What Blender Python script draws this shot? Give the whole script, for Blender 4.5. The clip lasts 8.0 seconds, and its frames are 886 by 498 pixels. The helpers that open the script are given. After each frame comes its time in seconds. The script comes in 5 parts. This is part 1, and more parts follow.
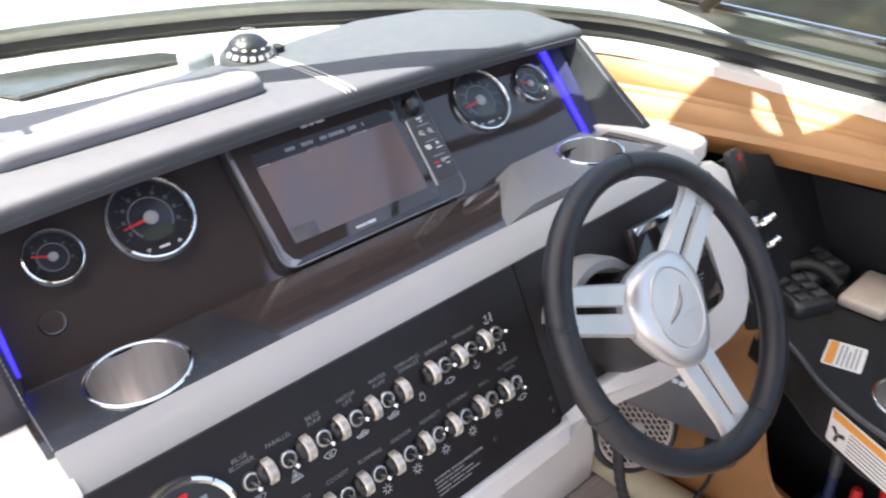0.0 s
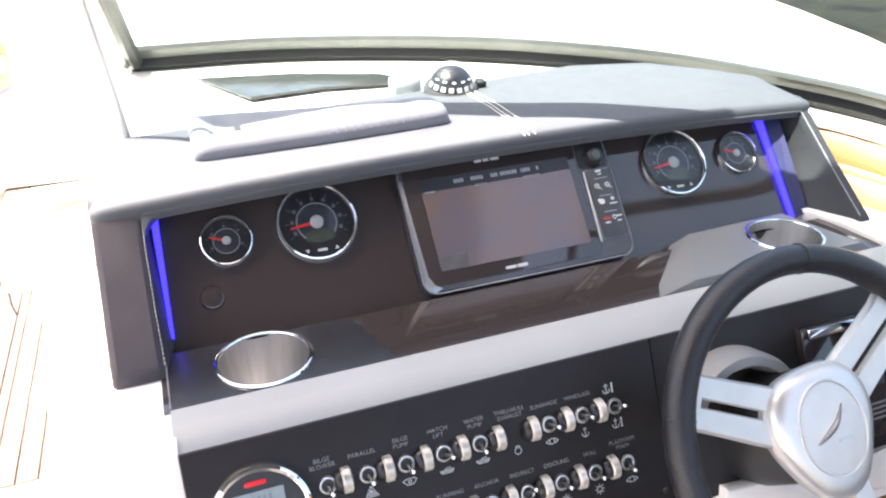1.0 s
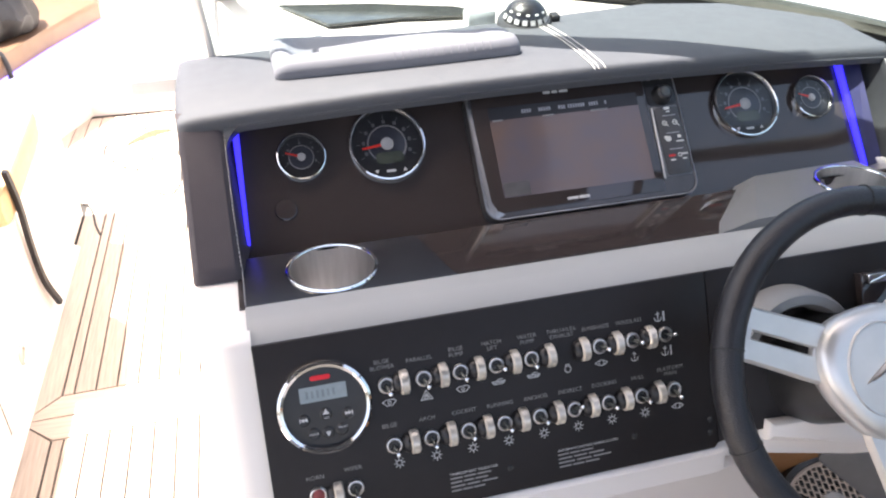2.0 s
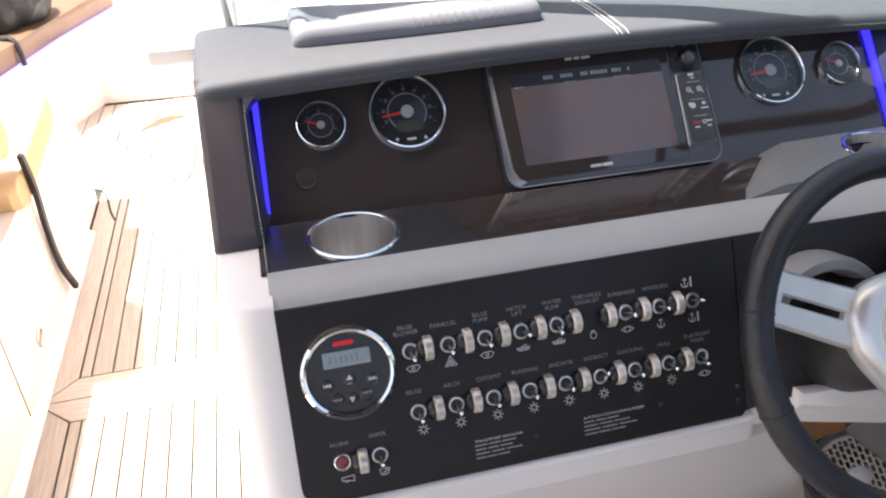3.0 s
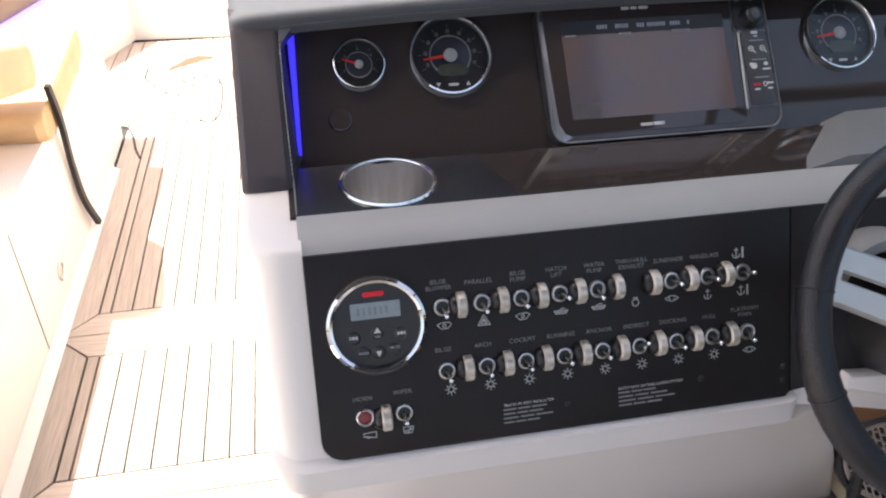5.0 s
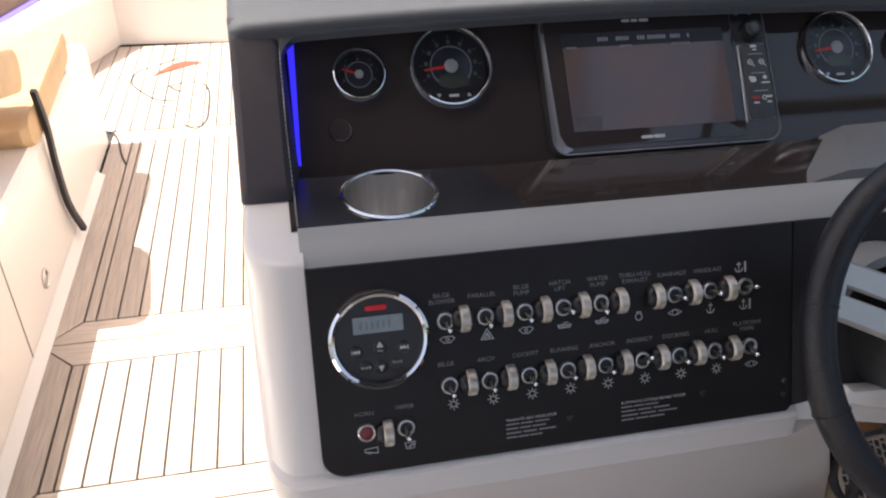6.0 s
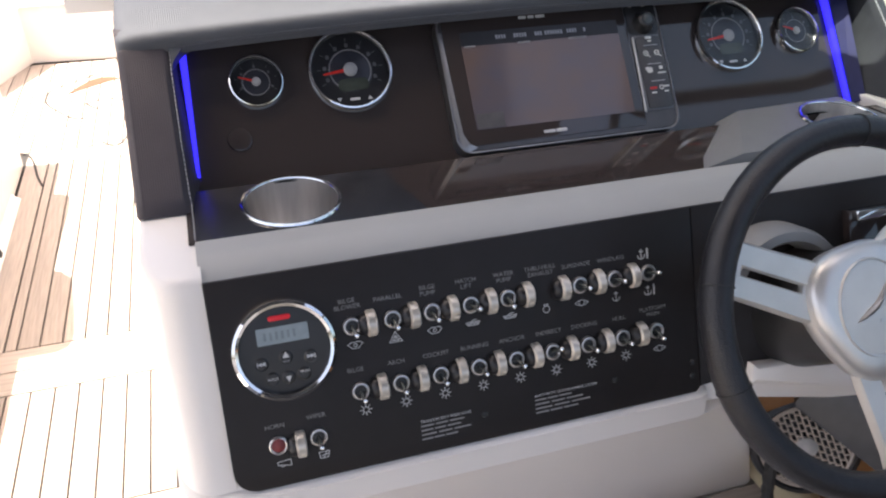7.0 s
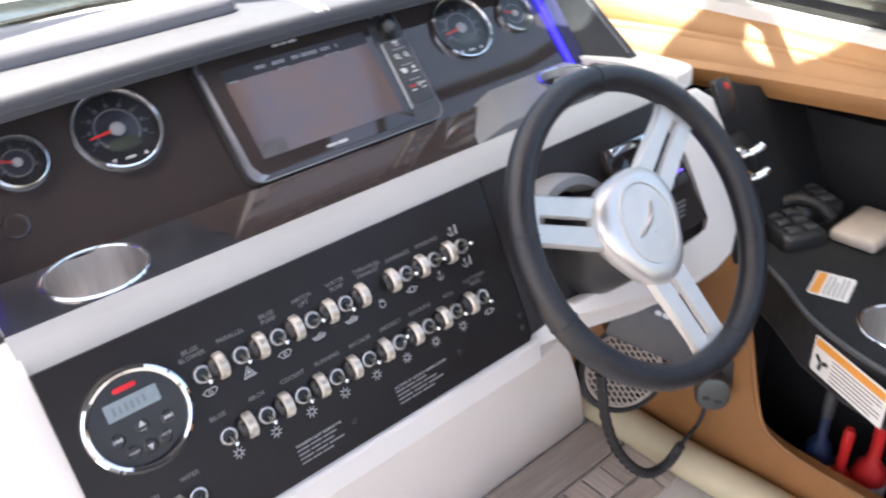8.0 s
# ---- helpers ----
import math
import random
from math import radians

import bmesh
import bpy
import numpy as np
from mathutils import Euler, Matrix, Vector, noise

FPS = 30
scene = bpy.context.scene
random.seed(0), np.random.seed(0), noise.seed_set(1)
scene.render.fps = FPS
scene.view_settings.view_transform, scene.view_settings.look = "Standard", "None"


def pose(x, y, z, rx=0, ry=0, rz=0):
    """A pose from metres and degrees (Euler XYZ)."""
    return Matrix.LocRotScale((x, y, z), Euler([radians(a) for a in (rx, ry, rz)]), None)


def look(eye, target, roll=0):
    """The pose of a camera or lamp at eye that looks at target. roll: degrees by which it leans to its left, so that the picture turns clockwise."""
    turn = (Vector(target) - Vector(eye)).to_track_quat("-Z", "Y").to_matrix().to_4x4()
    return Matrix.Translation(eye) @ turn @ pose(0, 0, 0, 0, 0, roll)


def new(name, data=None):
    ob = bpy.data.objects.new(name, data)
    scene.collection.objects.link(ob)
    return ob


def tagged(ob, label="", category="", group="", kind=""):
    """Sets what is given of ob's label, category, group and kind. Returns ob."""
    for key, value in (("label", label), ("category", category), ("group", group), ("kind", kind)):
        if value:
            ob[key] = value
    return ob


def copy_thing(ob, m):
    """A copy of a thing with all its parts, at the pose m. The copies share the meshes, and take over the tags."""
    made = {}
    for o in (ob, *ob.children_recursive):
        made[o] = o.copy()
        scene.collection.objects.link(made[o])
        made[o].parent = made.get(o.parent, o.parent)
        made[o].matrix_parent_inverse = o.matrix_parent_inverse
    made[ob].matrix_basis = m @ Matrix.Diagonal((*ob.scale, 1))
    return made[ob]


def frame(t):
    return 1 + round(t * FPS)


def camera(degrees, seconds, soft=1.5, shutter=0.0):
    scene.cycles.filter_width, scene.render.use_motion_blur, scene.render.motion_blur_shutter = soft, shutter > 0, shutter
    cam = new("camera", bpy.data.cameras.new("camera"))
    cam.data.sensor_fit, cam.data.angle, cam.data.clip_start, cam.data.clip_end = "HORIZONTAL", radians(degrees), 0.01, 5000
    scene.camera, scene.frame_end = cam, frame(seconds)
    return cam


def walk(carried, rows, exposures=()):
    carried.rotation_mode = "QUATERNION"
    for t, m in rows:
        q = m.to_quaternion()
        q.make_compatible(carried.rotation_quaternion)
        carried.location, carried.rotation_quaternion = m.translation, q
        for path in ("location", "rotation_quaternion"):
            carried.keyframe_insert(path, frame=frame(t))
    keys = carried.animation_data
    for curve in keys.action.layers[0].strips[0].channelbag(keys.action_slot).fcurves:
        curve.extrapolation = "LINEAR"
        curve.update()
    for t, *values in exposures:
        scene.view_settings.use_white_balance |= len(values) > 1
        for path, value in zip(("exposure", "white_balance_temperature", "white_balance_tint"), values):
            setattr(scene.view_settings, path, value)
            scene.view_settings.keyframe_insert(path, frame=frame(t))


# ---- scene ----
cam = camera(59.5, 8.0, soft=2.1, shutter=0.25)
PATH = [
    (0, (-0.037, 0.1, 1.511), (1.076, 1.424, 0.507), -3.3),
    (0.5, (0.014, 0.068, 1.502), (0.832, 1.605, 0.518), -1.5),
    (1, (0.066, 0.045, 1.516), (0.669, 1.724, 0.611), -1.6),
    (1.3, (0.071, 0.026, 1.51), (0.585, 1.733, 0.604), -0.5),
    (1.5, (0.069, 0.01, 1.511), (0.531, 1.719, 0.579), -0.8),
    (2, (0.054, 0.002, 1.503), (0.478, 1.674, 0.492), -1.1),
    (3.3, (0.04, 0.002, 1.473), (0.427, 1.669, 0.437), -1.9),
    (3.5, (0.045, 0.007, 1.478), (0.439, 1.671, 0.441), -1.4),
    (4, (0.041, 0.008, 1.467), (0.459, 1.659, 0.418), 0.1),
    (4.5, (0.032, 0.025, 1.447), (0.4, 1.65, 0.342), 0.9),
    (5, (0.03, 0.038, 1.448), (0.361, 1.66, 0.326), 0.6),
    (5.2, (0.026, 0.043, 1.447), (0.337, 1.664, 0.318), 0.3),
    (6.3, (0.013, 0.054, 1.449), (0.426, 1.672, 0.348), 1.9),
    (6.5, (0.022, 0.056, 1.448), (0.466, 1.663, 0.344), 1.5),
    (7, (0.051, 0.044, 1.446), (0.567, 1.635, 0.349), 1.0),
    (7.5, (0.046, 0.031, 1.458), (0.708, 1.565, 0.359), 2.7),
    (8, (-0.011, 0.029, 1.433), (1.033, 1.389, 0.404), -4.5),
]
EXPOSURES = [(0, 2.85, 7050, 12.5), (0.5, 2.97, 7050, 12.5), (1.0, 3.15, 7050, 12.5), (1.5, 2.92, 7050, 12.5), (2.0, 2.6, 7050, 12.5), (3.5, 2.18, 7050, 12.5), (4.5, 2.1, 7050, 12.5), (5.0, 2.1, 7050, 12.5),
             (6.5, 1.31, 7050, 12.5), (7.0, 2.08, 7050, 12.5), (7.5, 2.66, 7050, 12.5), (8.0, 3.04, 7050, 12.5)]
walk(cam, [(t, look(eye, target, roll)) for t, eye, target, roll in PATH], EXPOSURES)

# ---- world, sun, exposure ----
SUN = Vector((-0.33, 0.05, 0.94)).normalized()
world = bpy.data.worlds.new("sky")
scene.world = world
world.use_nodes = True
_nt = world.node_tree
_sky = _nt.nodes.new("ShaderNodeTexSky")
_sky.sky_type = 'NISHITA'
_sky.sun_disc = False
_sky.sun_elevation = math.asin(SUN.z)
_sky.sun_rotation = math.atan2(SUN.x, SUN.y)
_sky.air_density, _sky.dust_density, _sky.ozone_density = 0.8, 5.0, 0.5
_bg = _nt.nodes["Background"]
_bg.inputs[1].default_value = 0.095
_nt.links.new(_sky.outputs[0], _bg.inputs[0])
sun_data = bpy.data.lights.new("sun", 'SUN')
sun_data.energy, sun_data.angle, sun_data.color = 3.35, radians(0.5), (1.0, 0.985, 0.96)
sun = new("sun", sun_data)
sun.matrix_world = look(tuple(SUN * 20), (0, 0, 0))


# ---- materials ----
def mat(name, color, rough=0.5, metal=0.0, var=0.15, scale=20.0, bump=0.0, bump_scale=200.0,
        coat=0.0, spec=0.5, stretch=(1, 1, 1), kind="noise", color2=None, aniso=0.0):
    """A procedural surface: base colour varied at two scales, roughness variation and fine relief."""
    m = bpy.data.materials.new(name)
    m.use_nodes = True
    nt = m.node_tree
    n, l = nt.nodes, nt.links
    b = n["Principled BSDF"]
    tc = n.new("ShaderNodeTexCoord")
    mp = n.new("ShaderNodeMapping")
    mp.inputs["Scale"].default_value = stretch
    l.new(tc.outputs["Object"], mp.inputs[0])
    big = n.new("ShaderNodeTexNoise")
    big.inputs["Scale"].default_value = scale
    big.inputs["Detail"].default_value = 6
    l.new(mp.outputs[0], big.inputs["Vector"])
    ramp = n.new("ShaderNodeValToRGB")
    c2 = color2 or tuple(c * (1 - var) for c in color)
    ramp.color_ramp.elements[0].position, ramp.color_ramp.elements[1].position = 0.3, 0.7
    ramp.color_ramp.elements[0].color = (*c2, 1)
    ramp.color_ramp.elements[1].color = (*[min(1, c * (1 + var * 0.6)) for c in color], 1)
    l.new(big.outputs[0], ramp.inputs[0])
    l.new(ramp.outputs[0], b.inputs["Base Color"])
    mr = n.new("ShaderNodeMapRange")
    mr.inputs["To Min"].default_value, mr.inputs["To Max"].default_value = max(0.02, rough * 0.85), min(1, rough * 1.15)
    fine = n.new("ShaderNodeTexNoise")
    fine.inputs["Scale"].default_value = scale * 6
    l.new(mp.outputs[0], fine.inputs["Vector"])
    l.new(fine.outputs[0], mr.inputs[0])
    l.new(mr.outputs[0], b.inputs["Roughness"])
    b.inputs["Metallic"].default_value = metal
    b.inputs["Coat Weight"].default_value = coat
    b.inputs["Coat Roughness"].default_value = 0.05
    b.inputs["Specular IOR Level"].default_value = spec
    b.inputs["Anisotropic"].default_value = aniso
    if bump:
        if kind == "leather":
            t = n.new("ShaderNodeTexVoronoi")
            t.inputs["Scale"].default_value = bump_scale
            out = t.outputs["Distance"]
        else:
            t = n.new("ShaderNodeTexNoise")
            t.inputs["Scale"].default_value = bump_scale
            t.inputs["Detail"].default_value = 4
            out = t.outputs[0]
        l.new(mp.outputs[0], t.inputs["Vector"])
        bp = n.new("ShaderNodeBump")
        bp.inputs["Strength"].default_value = bump
        bp.inputs["Distance"].default_value = 0.0008
        l.new(out, bp.inputs["Height"])
        l.new(bp.outputs[0], b.inputs["Normal"])
    return m


def weave(name, color, color2, per_metre=420.0, rough=0.6):
    """Coated fabric with a fine diagonal twill."""
    m = mat(name, color, rough, var=0.12, scale=9)
    nt = m.node_tree
    n, l = nt.nodes, nt.links
    tc = n.new("ShaderNodeTexCoord")
    wv = n.new("ShaderNodeTexWave")
    wv.wave_type, wv.bands_direction = 'BANDS', 'DIAGONAL'
    wv.inputs["Scale"].default_value = per_metre / 2
    wv.inputs["Distortion"].default_value = 0.6
    l.new(tc.outputs["Object"], wv.inputs["Vector"])
    wv2 = n.new("ShaderNodeTexWave")
    wv2.wave_type, wv2.bands_direction = 'BANDS', 'X'
    wv2.inputs["Scale"].default_value = per_metre / 3
    l.new(tc.outputs["Object"], wv2.inputs["Vector"])
    mx = n.new("ShaderNodeMath")
    mx.operation = 'MULTIPLY'
    l.new(wv.outputs[0], mx.inputs[0])
    l.new(wv2.outputs[0], mx.inputs[1])
    bp = n.new("ShaderNodeBump")
    bp.inputs["Strength"].default_value, bp.inputs["Distance"].default_value = 0.5, 0.0008
    l.new(mx.outputs[0], bp.inputs["Height"])
    b = n["Principled BSDF"]
    l.new(bp.outputs[0], b.inputs["Normal"])
    mc = n.new("ShaderNodeMix")
    mc.data_type = 'RGBA'
    old = b.inputs["Base Color"].links[0].from_socket
    l.new(mx.outputs[0], mc.inputs[0])
    mc.inputs[6].default_value = (*color2, 1)
    l.new(old, mc.inputs[7])
    l.new(mc.outputs[2], b.inputs["Base Color"])
    return m


def glow(name, color, strength):
    m = bpy.data.materials.new(name)
    m.use_nodes = True
    b = m.node_tree.nodes["Principled BSDF"]
    b.inputs["Base Color"].default_value = (*[c * 0.5 for c in color], 1)
    b.inputs["Emission Color"].default_value = (*color, 1)
    b.inputs["Emission Strength"].default_value = strength
    return m


def clear_glass(name, tint=(1, 1, 1), rough=0.0, ior=1.35):
    """Thin pane: mostly see-through, with a mirror sheen that grows at grazing angles."""
    m = bpy.data.materials.new(name)
    m.use_nodes = True
    nt = m.node_tree
    n, l = nt.nodes, nt.links
    n.remove(n["Principled BSDF"])
    tr, gl, mx, fr = (n.new("ShaderNode" + k) for k in ("BsdfTransparent", "BsdfGlossy", "MixShader", "LayerWeight"))
    tr.inputs[0].default_value = (*tint, 1)
    gl.inputs["Roughness"].default_value = rough
    fr.inputs["Blend"].default_value = 0.5
    pw, ml = n.new("ShaderNodeMath"), n.new("ShaderNodeMath")
    pw.operation, pw.inputs[1].default_value = 'POWER', 5.0
    ml.operation, ml.inputs[1].default_value, ml.inputs[2].default_value = 'MULTIPLY_ADD', 0.6, (ior - 1) * 0.12
    l.new(fr.outputs["Facing"], pw.inputs[0])
    l.new(pw.outputs[0], ml.inputs[0])
    l.new(ml.outputs[0], mx.inputs[0])
    l.new(tr.outputs[0], mx.inputs[1])
    l.new(gl.outputs[0], mx.inputs[2])
    l.new(mx.outputs[0], n["Material Output"].inputs[0])
    return m


M_WHITE = mat("white_gelcoat", (0.82, 0.775, 0.728), 0.30, var=0.02, scale=2, coat=0.25, bump=0.02, bump_scale=400)
M_LEDGE = mat("grey_gelcoat", (0.355, 0.356, 0.343), 0.4, var=0.06, scale=6, bump=0.15, bump_scale=900)
M_GLOSS = mat("gloss_black_acrylic", (0.041, 0.0325, 0.031), 0.06, var=0.06, scale=4, spec=0.85)
M_SHELF = mat("satin_black_shelf", (0.022, 0.022, 0.026), 0.22, var=0.2, scale=30, bump=0.05, bump_scale=500)
M_PANEL = mat("matt_charcoal_panel", (0.0150, 0.0120, 0.0118), 0.5, var=0.15, scale=15, bump=0.2, bump_scale=1500, spec=0.34)
M_COWL = weave("charcoal_coated_fabric", (0.092, 0.098, 0.113), (0.056, 0.060, 0.070))
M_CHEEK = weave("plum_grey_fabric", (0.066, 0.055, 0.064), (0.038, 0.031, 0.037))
M_THREAD = mat("pale_thread", (0.62, 0.60, 0.58), 0.7, var=0.1, scale=300)
M_CHROME = mat("chrome", (0.88, 0.88, 0.88), 0.06, 1.0, var=0.03, scale=40)
M_STEEL = mat("brushed_steel", (0.66, 0.64, 0.62), 0.36, 1.0, var=0.1, scale=12, stretch=(14, 14, 0.4), bump=0.06, bump_scale=40)
M_SATIN = mat("satin_aluminium", (0.66, 0.64, 0.605), 0.42, 0.55, var=0.06, scale=30, bump=0.05, bump_scale=300)
M_CREAMPL = mat("champagne_metal", (0.70, 0.645, 0.56), 0.32, 0.5, var=0.25, scale=120)
M_BLACKPL = mat("black_plastic", (0.018, 0.018, 0.019), 0.38, var=0.2, scale=60, bump=0.1, bump_scale=800)
M_HOUSING = mat("dark_grey_plastic", (0.050, 0.050, 0.053), 0.32, var=0.15, scale=60, bump=0.05, bump_scale=900)
M_WHEEL = mat("black_leather", (0.0125, 0.0125, 0.0155), 0.34, var=0.2, scale=50, bump=0.5, bump_scale=700, kind="leather")
M_TAN = mat("tan_leather", (0.315, 0.142, 0.047), 0.48, var=0.14, scale=10, bump=0.5, bump_scale=420, kind="leather")
M_TANPALE = mat("honey_leather", (0.56, 0.375, 0.20), 0.5, var=0.12, scale=10, bump=0.5, bump_scale=420, kind="leather")
M_GREYINK = mat("pale_grey_ink", (0.34, 0.34, 0.36), 0.5, scale=200)
M_SEAM = mat("grey_thread", (0.34, 0.34, 0.35), 0.7, var=0.1, scale=300)
M_SADDLE = mat("saddle_leather", (0.17, 0.098, 0.058), 0.5, var=0.12, scale=10, bump=0.5, bump_scale=420, kind="leather")
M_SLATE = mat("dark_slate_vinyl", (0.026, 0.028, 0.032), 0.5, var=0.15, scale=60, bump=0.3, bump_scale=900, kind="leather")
M_CREAM = mat("cream_vinyl", (0.60, 0.52, 0.34), 0.5, var=0.08, scale=12, bump=0.3, bump_scale=500, kind="leather")
M_SIDE = mat("charcoal_vinyl", (0.0125, 0.0125, 0.0135), 0.62, var=0.25, scale=14, bump=0.4, bump_scale=600, kind="leather", spec=0.28)
M_PAD = mat("grey_foam_vinyl", (0.185, 0.188, 0.212), 0.5, var=0.08, scale=14, bump=0.25, bump_scale=700)
M_RUBBER = mat("black_rubber", (0.022, 0.022, 0.022), 0.6, var=0.2, scale=40)
M_FRAME = mat("anodised_frame", (0.085, 0.092, 0.088), 0.38, 0.4, var=0.1, scale=40)
M_INK = mat("white_ink", (0.55, 0.55, 0.55), 0.6, var=0.08, scale=200)
M_DIMINK = mat("grey_ink", (0.235, 0.23, 0.23), 0.6, var=0.1, scale=200)
M_RED = mat("red_plastic", (0.55, 0.02, 0.02), 0.35, var=0.1, scale=80)
M_ORANGE = mat("orange_ink", (0.70, 0.28, 0.05), 0.5, var=0.08, scale=80)
M_PAPER = mat("sticker_white", (0.72, 0.70, 0.66), 0.5, var=0.06, scale=60)
M_BEIGE = mat("beige_plastic", (0.45, 0.38, 0.32), 0.5, var=0.08, scale=40)
M_LCD = mat("lcd_grey", (0.26, 0.31, 0.33), 0.25, var=0.1, scale=90)
M_FACE = mat("dial_black", (0.012, 0.012, 0.014), 0.35, var=0.2, scale=60)
M_FACE2 = mat("dial_slate", (0.030, 0.031, 0.042), 0.3, var=0.3, scale=40)
M_BLUE = glow("blue_led_strip", (0.025, 0.02, 1.0), 0.5)
M_DIALLCD = mat("dial_display", (0.060, 0.070, 0.055), 0.25, var=0.15, scale=90)
M_POD = mat("charcoal_satin_moulding", (0.175, 0.177, 0.182), 0.36, var=0.08, scale=8, bump=0.12, bump_scale=900)
M_HUB = mat("polished_aluminium", (0.70, 0.685, 0.66), 0.36, 0.7, var=0.05, scale=25, bump=0.04, bump_scale=300)
M_CAP = mat("grey_needle_cap", (0.42, 0.41, 0.40), 0.4, var=0.08, scale=120)
M_FAINT = mat("faint_dial_ink", (0.11, 0.11, 0.12), 0.5, var=0.1, scale=200)
M_NEEDLE = mat("needle_red", (0.75, 0.03, 0.02), 0.4, var=0.05, scale=90)
M_CAULK = mat("black_caulk", (0.035, 0.032, 0.03), 0.7, var=0.1, scale=60)
M_GLASS = clear_glass("windshield_glass", (0.74, 0.83, 0.81), ior=1.10)
M_LENS = clear_glass("gauge_lens", (0.97, 0.97, 0.97))
M_CANVAS = mat("navy_canvas", (0.03, 0.035, 0.05), 0.85, var=0.1, scale=6, bump=0.4, bump_scale=900)
M_BAGBLK = mat("black_nylon", (0.013, 0.013, 0.016), 0.6, var=0.3, scale=18, bump=0.5, bump_scale=120)
M_TINT = mat("smoked_hatch", (0.045, 0.05, 0.05), 0.2, var=0.35, scale=30, bump=0.2, bump_scale=120)


# ---- mesh helpers ----
def link(name, bm, material, parent=None, smooth=True, m=None):
    if m is not None:
        bmesh.ops.transform(bm, matrix=m, verts=bm.verts)
    bmesh.ops.recalc_face_normals(bm, faces=bm.faces)
    me = bpy.data.meshes.new(name)
    bm.to_mesh(me)
    bm.free()
    me.materials.append(material)
    if smooth:
        for p in me.polygons:
            p.use_smooth = True
        me.set_sharp_from_angle(angle=radians(35))
    ob = new(name, me)
    if parent is not None:
        ob.parent = parent
        ob.matrix_parent_inverse = parent.matrix_basis.inverted()
    return ob


def part(name, bm, material, parent, label="", m=None, smooth=True):
    ob = link(name, bm, material, parent, smooth, m)
    if label:
        ob["label"] = label
    return ob


def thing(name, label, category, at=(0, 0, 0), group="", kind=""):
    ob = new(name)
    ob.empty_display_size = 0.02
    ob.matrix_basis = Matrix.Translation(at)
    return tagged(ob, label, category, group, kind)


def solid(name, bm, material, label, category="", group="", kind="", m=None, smooth=True):
    return tagged(link(name, bm, material, None, smooth, m), label, category, group, kind)


def box(x0, x1, y0, y1, z0, z1, bevel=0.0, seg=2):
    bm = bmesh.new()
    bmesh.ops.create_cube(bm, size=1)
    for v in bm.verts:
        v.co = Vector(((x0 + x1) / 2 + v.co.x * (x1 - x0), (y0 + y1) / 2 + v.co.y * (y1 - y0), (z0 + z1) / 2 + v.co.z * (z1 - z0)))
    if bevel:
        bmesh.ops.bevel(bm, geom=bm.edges[:], offset=bevel, segments=seg, affect='EDGES', profile=0.5, clamp_overlap=True)
    return bm


def prism(poly, z0, z1, bevel=0.0, seg=2):
    """A polygon in x and y, raised from z0 to z1."""
    bm = bmesh.new()
    lo = [bm.verts.new((x, y, z0)) for x, y in poly]
    hi = [bm.verts.new((x, y, z1)) for x, y in poly]
    k = len(poly)
    bm.faces.new(lo[::-1])
    top = bm.faces.new(hi)
    for i in range(k):
        bm.faces.new((lo[i], lo[(i + 1) % k], hi[(i + 1) % k], hi[i]))
    if bevel:
        bmesh.ops.bevel(bm, geom=list(top.edges), offset=bevel, segments=seg, affect='EDGES', profile=0.5, clamp_overlap=True)
    return bm


def rounded(w, h, r, n=6, cx=0.0, cy=0.0):
    """The outline of a rounded rectangle."""
    out = []
    for sx, sy, a0 in ((1, 1, 0), (-1, 1, 90), (-1, -1, 180), (1, -1, 270)):
        for i in range(n + 1):
            a = radians(a0 + 90 * i / n)
            out.append((cx + sx * (w / 2 - r) + r * math.cos(a), cy + sy * (h / 2 - r) + r * math.sin(a)))
    return out


def lathe(profile, n=40):
    """Turn (radius, height) pairs round the z axis."""
    bm = bmesh.new()
    rings = []
    for r, z in profile:
        if r < 1e-6:
            rings.append([bm.verts.new((0, 0, z))])
        else:
            rings.append([bm.verts.new((r * math.cos(2 * math.pi * i / n), r * math.sin(2 * math.pi * i / n), z)) for i in range(n)])
    for a, b in zip(rings, rings[1:]):
        for i in range(n):
            j = (i + 1) % n
            if len(a) == 1 and len(b) == 1:
                continue
            if len(a) == 1:
                bm.faces.new((a[0], b[i], b[j]))
            elif len(b) == 1:
                bm.faces.new((a[i], a[j], b[0]))
            else:
                bm.faces.new((a[i], a[j], b[j], b[i]))
    return bm


def loft(sections, closed=True, caps=True):
    """Skin equal-length rings of points."""
    bm = bmesh.new()
    rows = [[bm.verts.new(p) for p in s] for s in sections]
    k = len(rows[0])
    for a, b in zip(rows, rows[1:]):
        for i in range(k if closed else k - 1):
            j = (i + 1) % k
            bm.faces.new((a[i], a[j], b[j], b[i]))
    if caps and closed:
        bm.faces.new(rows[0][::-1])
        bm.faces.new(rows[-1])
    return bm


